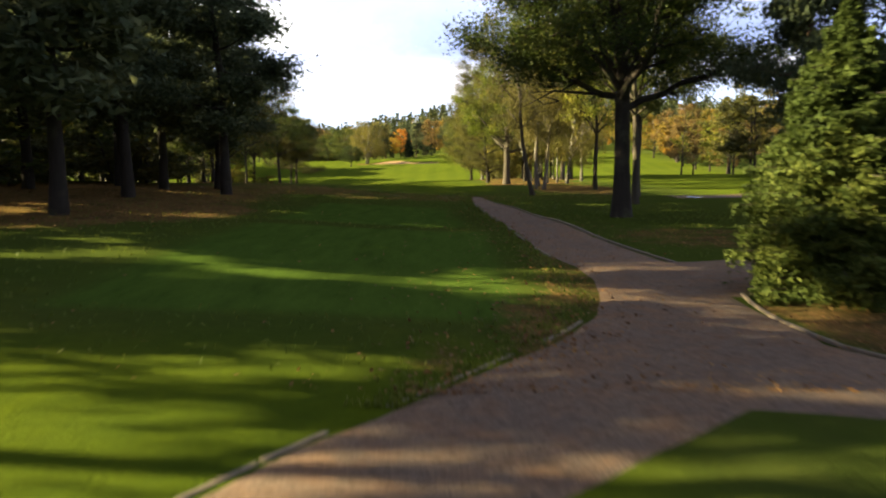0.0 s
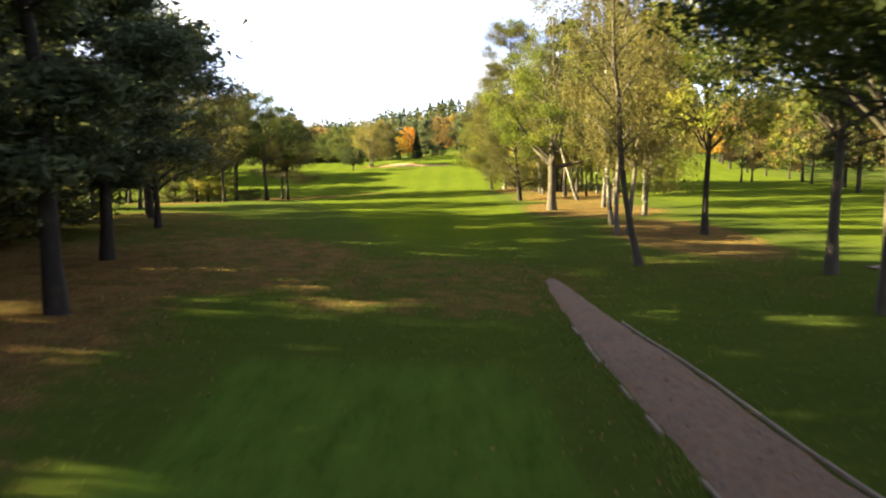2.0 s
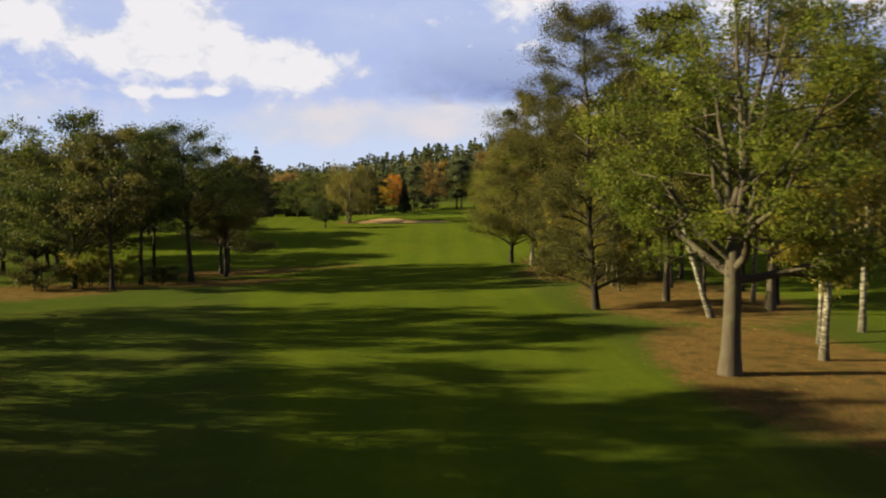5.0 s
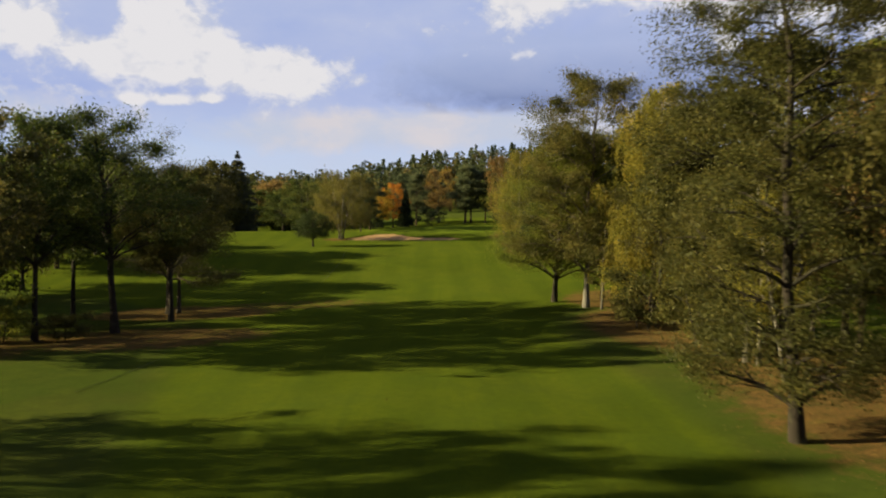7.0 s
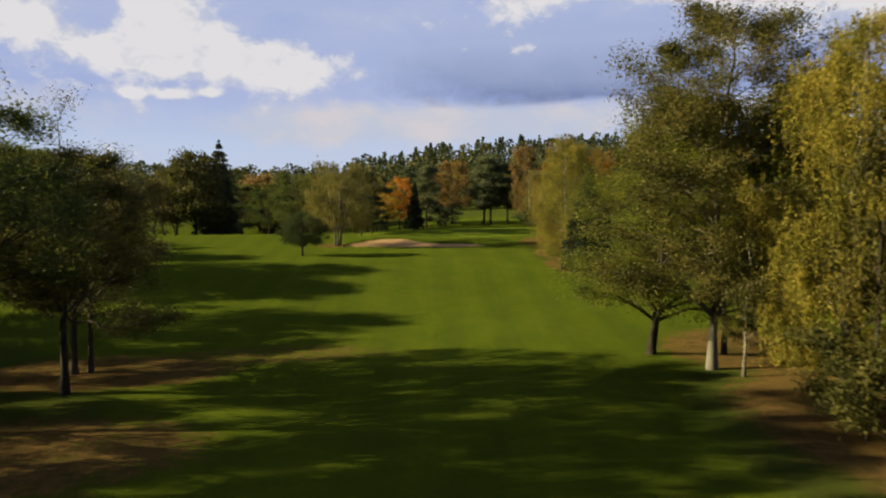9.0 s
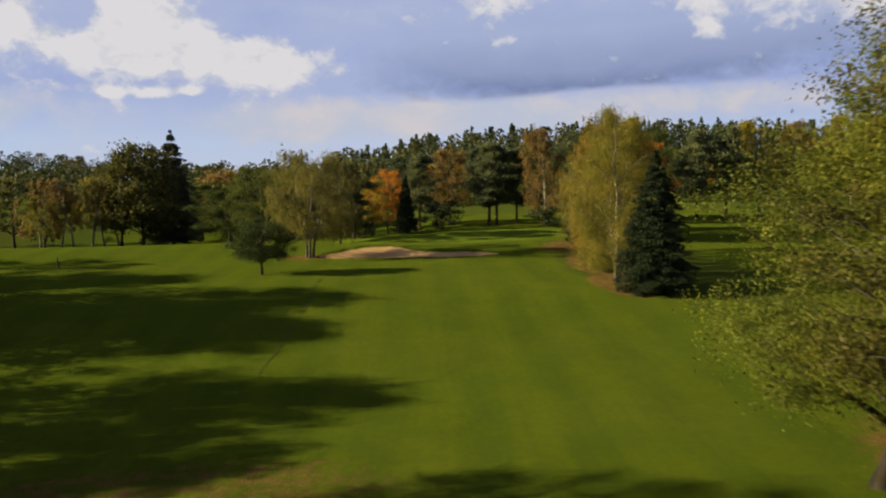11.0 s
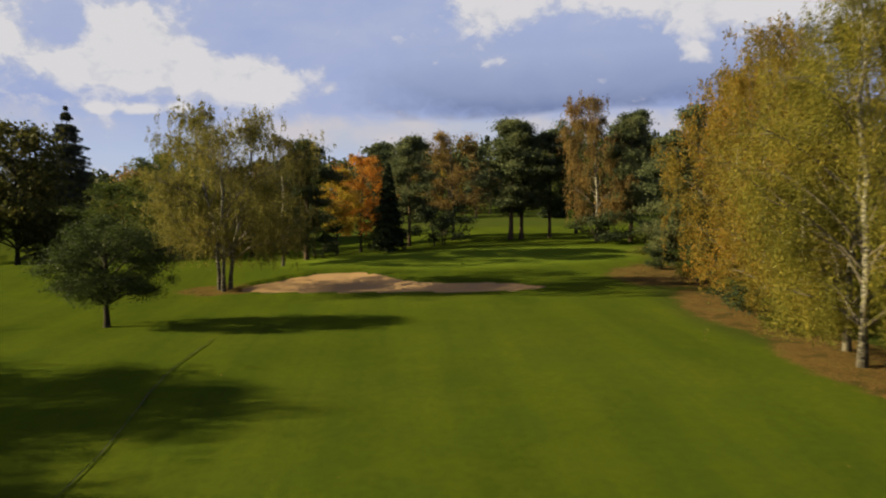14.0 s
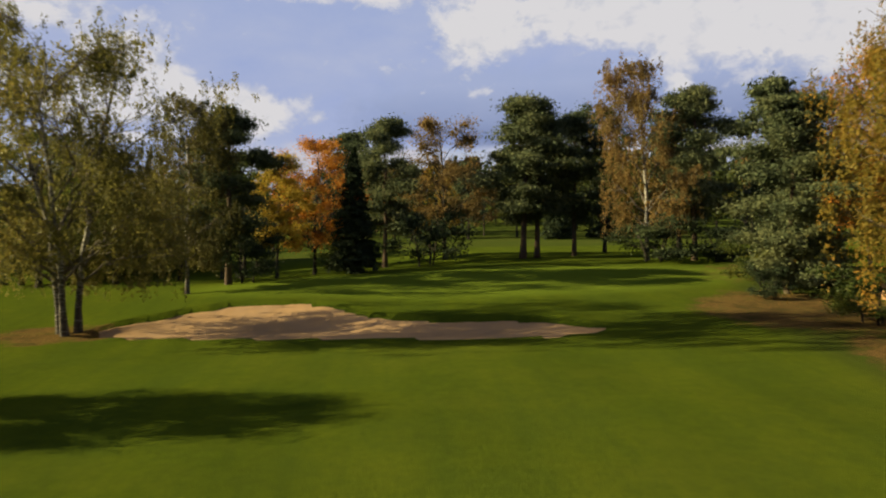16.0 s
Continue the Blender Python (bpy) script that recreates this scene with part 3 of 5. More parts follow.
puddle(19.1, 60.3, 0.6, 1.3)


def bunker():
    nx, ny = 150, 30
    xs = np.linspace(-23.55, 0.15, nx)
    rng = np.random.default_rng(5)
    X, S = np.meshgrid(xs, np.linspace(0, 1, ny))
    lo, hi = glide(SAND_LOW, X), glide(SAND_HIGH, X)
    rag = 0.10 * np.sin(X * 1.3) + 0.05 * np.sin(X * 3.1 + 1)
    Y = lo + (hi - lo) * S + rag * (np.abs(S - 0.5) * 2) ** 4
    Z = sand_z(X, Y) + 0.03 - 0.08 * (np.abs(S - 0.5) * 2) ** 14
    Z += 0.035 * np.sin(X * 1.7 + 3 * np.sin(Y * 0.9)) * np.sin(Y * 1.9) * np.sin(S * np.pi)
    Z += rng.normal(0, 0.008, Z.shape)
    me = mesh_from("bunker", np.stack([X.ravel(), Y.ravel(), Z.ravel()], 1), grid_faces(nx, ny), MAT["sand"])
    tagged(new("bunker", me), "pale sand bunker with a raised back face", "bunker", kind="structure")


bunker()


def groove(points, label):
    """A narrow sunken drain line in the turf."""
    c = curve_points(points, 0.6)
    verts = []
    for k, (x, y) in enumerate(c):
        w = 0.03 + 0.02 * noise.noise((k * 0.6, 2.0, 0.5))
        for f in (-1, 0, 1):
            verts.append((x + f * w + 0.05 * noise.noise((k * 0.4, 0, 0)), y, gz(x + f * w, y) + (0.045 if f else 0.03)))
    tagged(new("drain_line", mesh_from("drain_line", verts, grid_faces(3, len(c)), MAT["soil"])), label, "drain line", kind="structure")


groove([(-21.2, 203), (-20.8, 211), (-20.4, 219), (-20.8, 230), (-20.6, 237)], "narrow dark drain line across the fairway")
groove([(-25.5, 138), (-25.0, 144), (-24.6, 149)], "narrow dark drain line across the fairway")


def kerb_run(points, label, gaps=(), deep=0.035):
    """Kerb stones end to end along a line."""
    c = curve_points(points, 1.02)
    run = tagged(new("kerb"), label, "kerb", kind="structure")
    bm = bmesh.new()
    bmesh.ops.create_cube(bm, size=1)
    bmesh.ops.scale(bm, vec=(0.085, 0.98, 0.20), verts=bm.verts)
    bmesh.ops.bevel(bm, geom=bm.edges[:], offset=0.025, segments=2, profile=0.6, affect="EDGES")
    me = bpy.data.meshes.new("kerb_stone")
    bm.to_mesh(me)
    bm.free()
    me.materials.append(MAT["kerb"])
    for i in range(len(c) - 1):
        if i in gaps:
            continue
        a, b = c[i], c[i + 1]
        mid = (a + b) / 2
        turn = math.degrees(math.atan2(-(b - a)[0], (b - a)[1]))
        ob = new("kerb_stone", me)
        ob.parent = run
        sink = 0.02 * noise.noise((i * 0.7, points[0][0], 0))
        ob.matrix_local = pose(mid[0], mid[1], gz(*mid) - deep + sink, math.degrees(math.atan2(gz(*b) - gz(*a), 1)), 3 * noise.noise((i * 1.3, 0, 1)), turn + 2.5 * noise.noise((i * 0.9, 4, 0)))


kerb_run([(6.45, 21.6), (5.95, 24.4), (5.2, 30.5), (4.65, 37), (4.15, 44), (3.5, 51)], "pale concrete kerb along the gravel path")
kerb_run([(3.45, 19.6), (2.95, 24), (2.55, 30.5), (2.25, 37), (2.0, 44), (1.9, 50)], "sunken broken kerb along the gravel path", (0, 1, 2, 5, 6, 9, 11, 12, 13, 15, 18, 19, 21, 23, 24, 27))
kerb_run([(-2.6, 5.0), (-1.9, 6.3), (-1.1, 7.8), (0.2, 9.9), (1.85, 12.5), (2.7, 14.4)], "low kerb between lawn and gravel path", (3, 7), 0.085)
kerb_run([(6.5, 17.0), (6.2, 15.2), (6.1, 13.0), (6.35, 11.1), (8.0, 10.2), (12.0, 9.8)], "low kerb beside the young fir")


def tube(points, radii, sides=7):
    """Vertices and faces of a tapered, round limb."""
    p = np.asarray(points, float)
    r = np.asarray(radii, float)
    d = np.gradient(p, axis=0)
    d /= np.linalg.norm(d, axis=1, keepdims=True) + 1e-9
    ref = np.where(np.abs(d[:, 2:3]) > 0.9, [[1.0, 0, 0]], [[0, 0, 1.0]])
    u = np.cross(d, ref)
    u /= np.linalg.norm(u, axis=1, keepdims=True) + 1e-9
    w = np.cross(d, u)
    a = np.linspace(0, 2 * np.pi, sides, endpoint=False)
    v = p[:, None] + r[:, None, None] * (np.cos(a)[None, :, None] * u[:, None] + np.sin(a)[None, :, None] * w[:, None])
    i = np.arange(len(p) * sides).reshape(len(p), sides)
    f = np.stack([i[:-1], np.roll(i[:-1], -1, 1), np.roll(i[1:], -1, 1), i[1:]], -1).reshape(-1, 4)
    return v.reshape(-1, 3), f


class Build:
    """Collects quads of one mesh."""

    def __init__(self):
        self.v, self.f, self.count = [], [], 0

    def add(self, v, f):
        self.v.append(v)
        self.f.append(f + self.count)
        self.count += len(v)

    def mesh(self, name, mat, flat=False):
        return mesh_from(name, np.concatenate(self.v), np.concatenate(self.f), mat, flat)


def leaves(centre, size, rng, long=1.0, hang=0.0, flat=0.35, quads=False):
    """Leaf sprays at the centres: hang turns their length down, flat turns them level."""
    n = len(centre)
    a = rng.normal(size=(n, 3))
    a[:, 2] = a[:, 2] * (1 - flat) - hang * 2.2
    a /= np.linalg.norm(a, axis=1, keepdims=True)
    b = rng.normal(size=(n, 3))
    b[:, 2] *= 1 - flat
    b -= (b * a).sum(1, keepdims=True) * a
    b /= np.linalg.norm(b, axis=1, keepdims=True) + 1e-9
    s = size * rng.uniform(0.6, 1.35, (n, 1))
    a, b = a * s * long, b * s * 0.62
    if quads:
        v = np.stack([centre - a, centre + b * 0.9 - a * 0.1, centre + a, centre - b], 1).reshape(-1, 3)
        return v, np.arange(n * 4).reshape(n, 4)
    v = np.stack([centre - a, centre + a * 0.25 + b, centre + a * 0.85 - b * 0.55], 1).reshape(-1, 3)
    return v, np.arange(n * 3).reshape(n, 3)


def dome(t):
    return np.sqrt(max(0.0, 1 - (2 * t - 0.75) ** 2 / 1.6))


def tall(t):
    return max(0.12, (0.55 + 1.1 * t) if t < 0.35 else 1.0 - 0.85 * ((t - 0.35) / 0.65) ** 2)


def wide(t):
    return max(0.15, (0.8 + 0.5 * t) if t < 0.4 else 1.0 - 0.75 * ((t - 0.4) / 0.6) ** 2)


def skirt(t):
    return max(0.1, 0.82 + 1.5 * t if t < 0.12 else 1.0 - 0.92 * ((t - 0.12) / 0.88) ** 1.7)


def cone(t):
    return max(0.04, (1 - t) ** 0.85 * min(1.0, 0.75 + t * 3))


def bulge(t):
    return max(0.05, (1 - t ** 1.7) * min(1.0, 0.8 + t * 2))


def broadleaf(seed, H, R, base, prof=dome, limbs=16, rise=0.55, sub=6, n=14000, size=0.2, girth=0.28, clump=0.75, hang=0.0, lean=(0, 0), stems=1, sway=0.8):
    """Meshes of a leafy tree: wood and crown."""
    n, size = int(n * 1.6), size * 0.94
    rng = np.random.default_rng(seed)
    wood, twigs, crown, tips = Build(), Build(), Build(), []
    for s in range(stems):
        ang = 2 * math.pi * s / stems + 0.6
        off = np.array([math.cos(ang), math.sin(ang)]) * (0.45 if stems > 1 else 0)
        outw = np.array([math.cos(ang), math.sin(ang)]) * (R * 0.42 if stems > 1 else 0)
        k = 11
        t = np.linspace(0, 1, k)
        top = H * (0.95 if stems == 1 else rng.uniform(0.82, 0.95))
        bend = np.cumsum(rng.normal(0, 0.012 * H, (k, 2)), axis=0) * t[:, None]
        trunk = np.zeros((k, 3))
        trunk[:, :2] = off + bend + outw * (t[:, None] ** 1.4) + np.array(lean) * (t[:, None] ** sway)
        trunk[:, 2] = t * top
        trunk[0, 2] = -0.25
        rad = girth / math.sqrt(stems) * (1 - t) ** 0.75 * 0.92 + 0.025
        rad[0] *= 1.45
        wood.add(*tube(trunk, rad, 9))
        for i in range(max(3, limbs // stems)):
            q = (i + rng.uniform(0.1, 0.9)) / max(3, limbs // stems)
            z = base + (H * 0.98 - base) * q
            reach = R * prof(q) * rng.uniform(0.72, 1.08) / (1 if stems == 1 else 1.25)
            az = i * 2.399 + rng.uniform(-0.5, 0.5) + s
            z0 = min(max(base * 0.8, z - rise * reach), top * 0.96)
            w0 = np.array([np.interp(z0, trunk[:, 2], trunk[:, j]) for j in range(3)])
            cen = np.array([np.interp(min(z, top), trunk[:, 2], trunk[:, j]) for j in range(2)])
            end = np.array([cen[0] + math.cos(az) * reach, cen[1] + math.sin(az) * reach, z])
            u = np.linspace(0, 1, 6)[:, None]
            limb = w0 + (end - w0) * u
            limb[:, 2] += (np.sin(u[:, 0] * np.pi) * 0.10 * reach)
            limb[1:] += np.cumsum(rng.normal(0, 0.02 * reach + 0.02, (5, 3)), axis=0)
            r0 = float(np.interp(z0, trunk[:, 2], rad)) * 0.5
            twigs.add(*tube(limb, np.linspace(r0, 0.018, 6), 6))
            tips.append(limb[-1])
            for j in range(sub):
                f = rng.uniform(0.3, 1.0)
                p0 = np.array([np.interp(f, u[:, 0], limb[:, c]) for c in range(3)])
                aa = az + rng.choice([-1, 1]) * rng.uniform(0.3, 1.2)
                ln = (0.28 + 0.25 * rng.random()) * (reach + 0.8)
                p1 = p0 + np.array([math.cos(aa) * ln, math.sin(aa) * ln, ln * rng.uniform(-0.15, 0.75)])
                mid = (p0 + p1) / 2 + rng.normal(0, 0.07 * ln, 3)
                twigs.add(*tube([p0, mid, p1], [r0 * 0.45 * (1 - f * 0.6) + 0.008, 0.014, 0.006], 4))
                tips += [p1, mid * 0.4 + p1 * 0.6]
        tips.append(trunk[-1])
    tips = np.array(tips)
    w = rng.dirichlet(np.full(len(tips), 0.9 if hang else 1.5))
    pick = rng.choice(len(tips), size=n, p=w)
    spreadv = rng.normal(0, 1, (n, 3)) * clump * rng.uniform(0.5, 1.25, len(tips))[pick][:, None]
    spreadv[:, 2] *= 0.62
    c = tips[pick] + spreadv
    if hang:                                     # leaves strung along hanging twigs
        per = 26
        m = n // per + 1
        start = np.repeat(c[:m], per, 0)[:n]
        drop = np.repeat(rng.gamma(2.0, hang * 0.62, m), per)[:n] * rng.random(n)
        drift = np.repeat(rng.normal(0, 0.10, (m, 2)), per, 0)[:n]
        c = start + rng.normal(0, 0.075, (n, 3))
        c[:, :2] += drift * drop[:, None]
        c[:, 2] -= drop
    c[:, 2] = np.maximum(c[:, 2], base * 0.55 + rng.uniform(0, 0.6, n))
    crown.add(*leaves(c, size, rng, 1.25 if hang else 1.0, 0.6 if hang else 0.0))
    return wood, twigs, crown


def spreading(seed, H, R, fork, n=40000, size=0.1, girth=0.4, clump=0.5, limbs=9, low=0.42, clear=0.7):
    """An oak that forks low into heavy limbs, with leaf clumps on their twigs."""
    rng = np.random.default_rng(seed)
    wood, twigs, crown, tips = Build(), Build(), Build(), []
    t = np.linspace(0, 1, 7)
    bend = np.cumsum(rng.normal(0, 0.02, (7, 2)) * fork * 0.3, axis=0) * t[:, None]
    trunk = np.column_stack([bend, t * fork * 1.25])
    trunk[0, 2] = -0.25
    rad = girth * np.array([1.5, 1.08, 0.98, 0.94, 0.9, 0.8, 0.6])
    wood.add(*tube(trunk, rad, 11))
    for i in range(limbs):
        q = i / (limbs - 1)
        az = i * 2.399 + rng.uniform(-0.25, 0.25)
        z0 = fork * (0.82 + 0.40 * q)
        p0 = np.array([np.interp(z0, trunk[:, 2], trunk[:, j]) for j in range(3)])
        reach = R * (1.02 - 0.80 * q ** 1.3) * rng.uniform(0.85, 1.05)
        top = H * (low + (0.97 - low) * q ** 0.8) * rng.uniform(0.95, 1.03)
        out = np.array([math.cos(az), math.sin(az), 0.0])
        p2 = p0 + out * reach
        p2[2] = top
        p1 = p0 + out * reach * 0.42
        p1[2] = z0 + (top - z0) * 0.42
        u = np.linspace(0, 1, 9)[:, None]
        limb = (1 - u) ** 2 * p0 + 2 * u * (1 - u) * p1 + u ** 2 * p2
        limb[1:] += np.cumsum(rng.normal(0, 0.022 * R, (8, 3)), axis=0)
        r0 = girth * rng.uniform(0.40, 0.58) * (1.1 - 0.3 * q)
        wood.add(*tube(limb, np.linspace(r0, 0.03, 9), 7))
        span = float(np.linalg.norm(p2 - p0))
        for j in range(9):
            f = 0.2 + 0.8 * (j + rng.random()) / 9
            b0 = np.array([np.interp(f, u[:, 0], limb[:, c]) for c in range(3)])
            aa = az + (-1) ** j * rng.uniform(0.35, 1.35)
            ln = span * rng.uniform(0.24, 0.40) * (1.25 - 0.65 * f)
            b2 = b0 + np.array([math.cos(aa) * ln, math.sin(aa) * ln, ln * (rng.uniform(-0.28, 0.5) if q < 0.4 else rng.uniform(-0.1, 0.75))])
            b1 = (b0 + b2) / 2 + rng.normal(0, 0.09 * ln, 3)
            rb = r0 * (1.05 - f) * 0.42 + 0.016
            twigs.add(*tube([b0, b1, b2], [rb, rb * 0.6, 0.012], 5))
            for k in range(5):
                g = rng.uniform(0.3, 1.0)
                c0 = b0 + (b2 - b0) * g
                ac = aa + rng.uniform(-1.3, 1.3)
                lc = ln * rng.uniform(0.25, 0.5)
                c2 = c0 + np.array([math.cos(ac) * lc, math.sin(ac) * lc, lc * rng.uniform(-0.25, 0.7)])
                twigs.add(*tube([c0, (c0 + c2) / 2 + rng.normal(0, 0.05, 3), c2], [rb * 0.4 + 0.006, 0.012, 0.006], 4))
                tips += [c2, (c0 + c2) / 2]
            tips.append(b2)
        tips.append(limb[-1])
    tips = np.array(tips)
    pick = rng.choice(len(tips), size=n, p=rng.dirichlet(np.full(len(tips), 1.6)))
    c = tips[pick] + np.clip(rng.normal(0, 1, (n, 3)), -2, 2) * clump * rng.uniform(0.45, 1.2, len(tips))[pick][:, None] * [1, 1, 0.7]
    c[:, 2] = np.maximum(c[:, 2], fork * (clear + rng.uniform(-0.1, 0.15, n)))
    crown.add(*leaves(c, size, rng))
    return wood, twigs, crown


def side_by_side(a, b, shift):
    """Two stems of one tree."""
    for one, two in zip(a, b):
        one.add(np.concatenate(two.v) + np.array(shift), np.concatenate(two.f))
    return a


def conifer(seed, H, R, base, n=9000, size=0.3, girth=0.22, droop=0.25, whorls=22, per=9, prof=cone):
    n, size = int(n * 1.6), size * 0.94
    rng = np.random.default_rng(seed)
    wood, twigs, crown, cs = Build(), Build(), Build(), []
    t = np.linspace(0, 1, 9)
    trunk = np.stack([np.cumsum(rng.normal(0, 0.02, 9)), np.cumsum(rng.normal(0, 0.02, 9)), t * H], 1)
    trunk[0, 2] = -0.25
    wood.add(*tube(trunk, girth * (1 - t) + 0.02, 8))
    for i in range(whorls):
        q = (i + rng.uniform(0, 0.6)) / whorls
        level = base + (H - base) * q
        for k in range(per):
            z = level + rng.normal(0, 0.022 * H * (1 - q) + 0.05)
            az = k * 2 * math.pi / per + i * 0.7 + rng.uniform(-0.25, 0.25)
            reach = R * prof(q) * rng.uniform(0.6, 1.15)
            u = np.linspace(0, 1, 5)
            br = np.stack([math.cos(az) * reach * u, math.sin(az) * reach * u, z + reach * (0.12 * u - droop * u * u)], 1)
            twigs.add(*tube(br, np.linspace(0.04, 0.008, 5), 4))
            m = max(2, int(n / (whorls * per) * (0.35 + 1.3 * (1 - q))))
            f = np.sqrt(rng.uniform(0.02, 1, m))
            p = np.stack([np.interp(f, u, br[:, j]) for j in range(3)], 1)
            side = rng.normal(0, 1, m) * 0.22 * reach * (0.4 + 0.6 * (1 - f))
            p[:, 0] += -math.sin(az) * side
            p[:, 1] += math.cos(az) * side
            p[:, 2] -= rng.exponential(0.10, m)
            cs.append(p)
    c = np.concatenate(cs)
    crown.add(*leaves(c, size, rng, 1.3, 0.25, 0.5))
    return wood, twigs, crown


def pine_tree(seed, H, R, base, n=9000, size=0.24, girth=0.24, limbs=15, flatness=0.35):
    """A pine: bare trunk, flat, separate pads of needles."""
    n, size = int(n * 1.6), size * 0.94
    rng = np.random.default_rng(seed)
    wood, twigs, crown, cs = Build(), Build(), Build(), []
    t = np.linspace(0, 1, 10)
    bend = np.cumsum(rng.normal(0, 0.012 * H, (10, 2)), axis=0) * t[:, None]
    trunk = np.column_stack([bend, t * H * 0.97])
    trunk[0, 2] = -0.25
    rad = girth * (1 - t) ** 0.7 + 0.03
    rad[0] *= 1.3
    wood.add(*tube(trunk, rad, 9))
    pads = []
    for i in range(limbs):
        q = (i + rng.uniform(0, 0.8)) / limbs
        z = base + (H - base) * q
        reach = R * (0.55 + 1.0 * q if q < 0.4 else 1.05 - 0.75 * (q - 0.4) / 0.6) * rng.uniform(0.55, 1.1)
        az = i * 2.399 + rng.uniform(-0.6, 0.6)
        w0 = np.array([np.interp(z, trunk[:, 2], trunk[:, j]) for j in range(3)])
        end = w0 + np.array([math.cos(az) * reach, math.sin(az) * reach, reach * rng.uniform(0.0, 0.4)])
        u = np.linspace(0, 1, 5)[:, None]
        limb = w0 + (end - w0) * u
        limb[:, 2] -= np.sin(u[:, 0] * np.pi) * 0.08 * reach
        twigs.add(*tube(limb, np.linspace(rad[0] * 0.28 * (1.2 - q), 0.015, 5), 5))
        for k in range(5):
            f = rng.uniform(0.45, 1.08)
            p = w0 + (end - w0) * f + rng.normal(0, 0.16 * reach + 0.1, 3) * [1, 1, 0.4]
            pads.append((p, rng.uniform(0.45, 0.95)))
            twigs.add(*tube([w0 + (end - w0) * min(f, 1) * 0.9, p], [0.02, 0.006], 3))
    pads.append((trunk[-1], 0.8))
    pick = rng.integers(0, len(pads), n)
    cen = np.array([p for p, _ in pads])[pick]
    rr = np.array([r for _, r in pads])[pick][:, None]
    c = cen + rng.normal(0, 1, (n, 3)) * rr * [0.62, 0.62, 0.62 * flatness * 1.4]
    crown.add(*leaves(c, size, rng, 1.2, 0.0, 0.2))
    return wood, twigs, crown


def plant(name, kit, x, y, leaf, bark, label, category="tree", turn=0.0, scale=(1, 1, 1), group="", sink=0.0, tilt=(0, 0)):
    """A tree from shared meshes, standing on the ground."""
    top = tagged(new(name), label, category, group)
    top.matrix_world = pose(x, y, gz(x, y) - sink, tilt[0], tilt[1], 0) @ pose(0, 0, 0, 0, 0, turn) @ Matrix.Diagonal((*scale, 1))
    for part_name, me in zip(("trunk", "crown"), kit):
        ob = new(part_name, me)
        ob.parent = top
    return top


def kit_of(pair, leaf, bark):
    wood, twigs, crown = pair
    twig_bark = "bark_twig" if bark in ("bark_birch", "bark_pale") else bark
    thick = sum(len(f) for f in wood.f)
    for v, f in zip(twigs.v, twigs.f):
        wood.v.append(v)
        wood.f.append(f + wood.count)
    trunk = wood.mesh("trunk", MAT[bark])
    trunk.materials.append(MAT[twig_bark])
    trunk.polygons.foreach_set("material_index", (np.arange(len(trunk.polygons)) >= thick).astype(np.int32))
    return trunk, crown.mesh("crown", MAT[leaf], True)


KITS = {}


def kit(kind, variant, leaf, bark, lod):
    """Shared meshes of a kind of tree, in three degrees of detail."""
    key = (kind, variant, leaf, bark, lod)
    if key not in KITS:
        seed = 100 + 17 * variant + 1000 * sorted(SHAPES).index(kind)
        KITS[key] = kit_of(SHAPES[kind](seed, (2.0, 0.8, 0.25)[lod], (0.71, 1.08, 1.9)[lod]), leaf, bark)
    return KITS[key]


SIZES = dict(dense_oak=(15, 5.5), high_oak=(15, 4.6), weeping=(15, 3.6), low_weeping=(15, 3.6), thin_birch=(15, 2.6), low_pine=(14, 3.4), oak=(15, 5.5), slim=(15, 3.2), birch=(15, 3.4), pine=(14, 3.2), spruce=(14, 2.9), shrub=(3, 1.5))
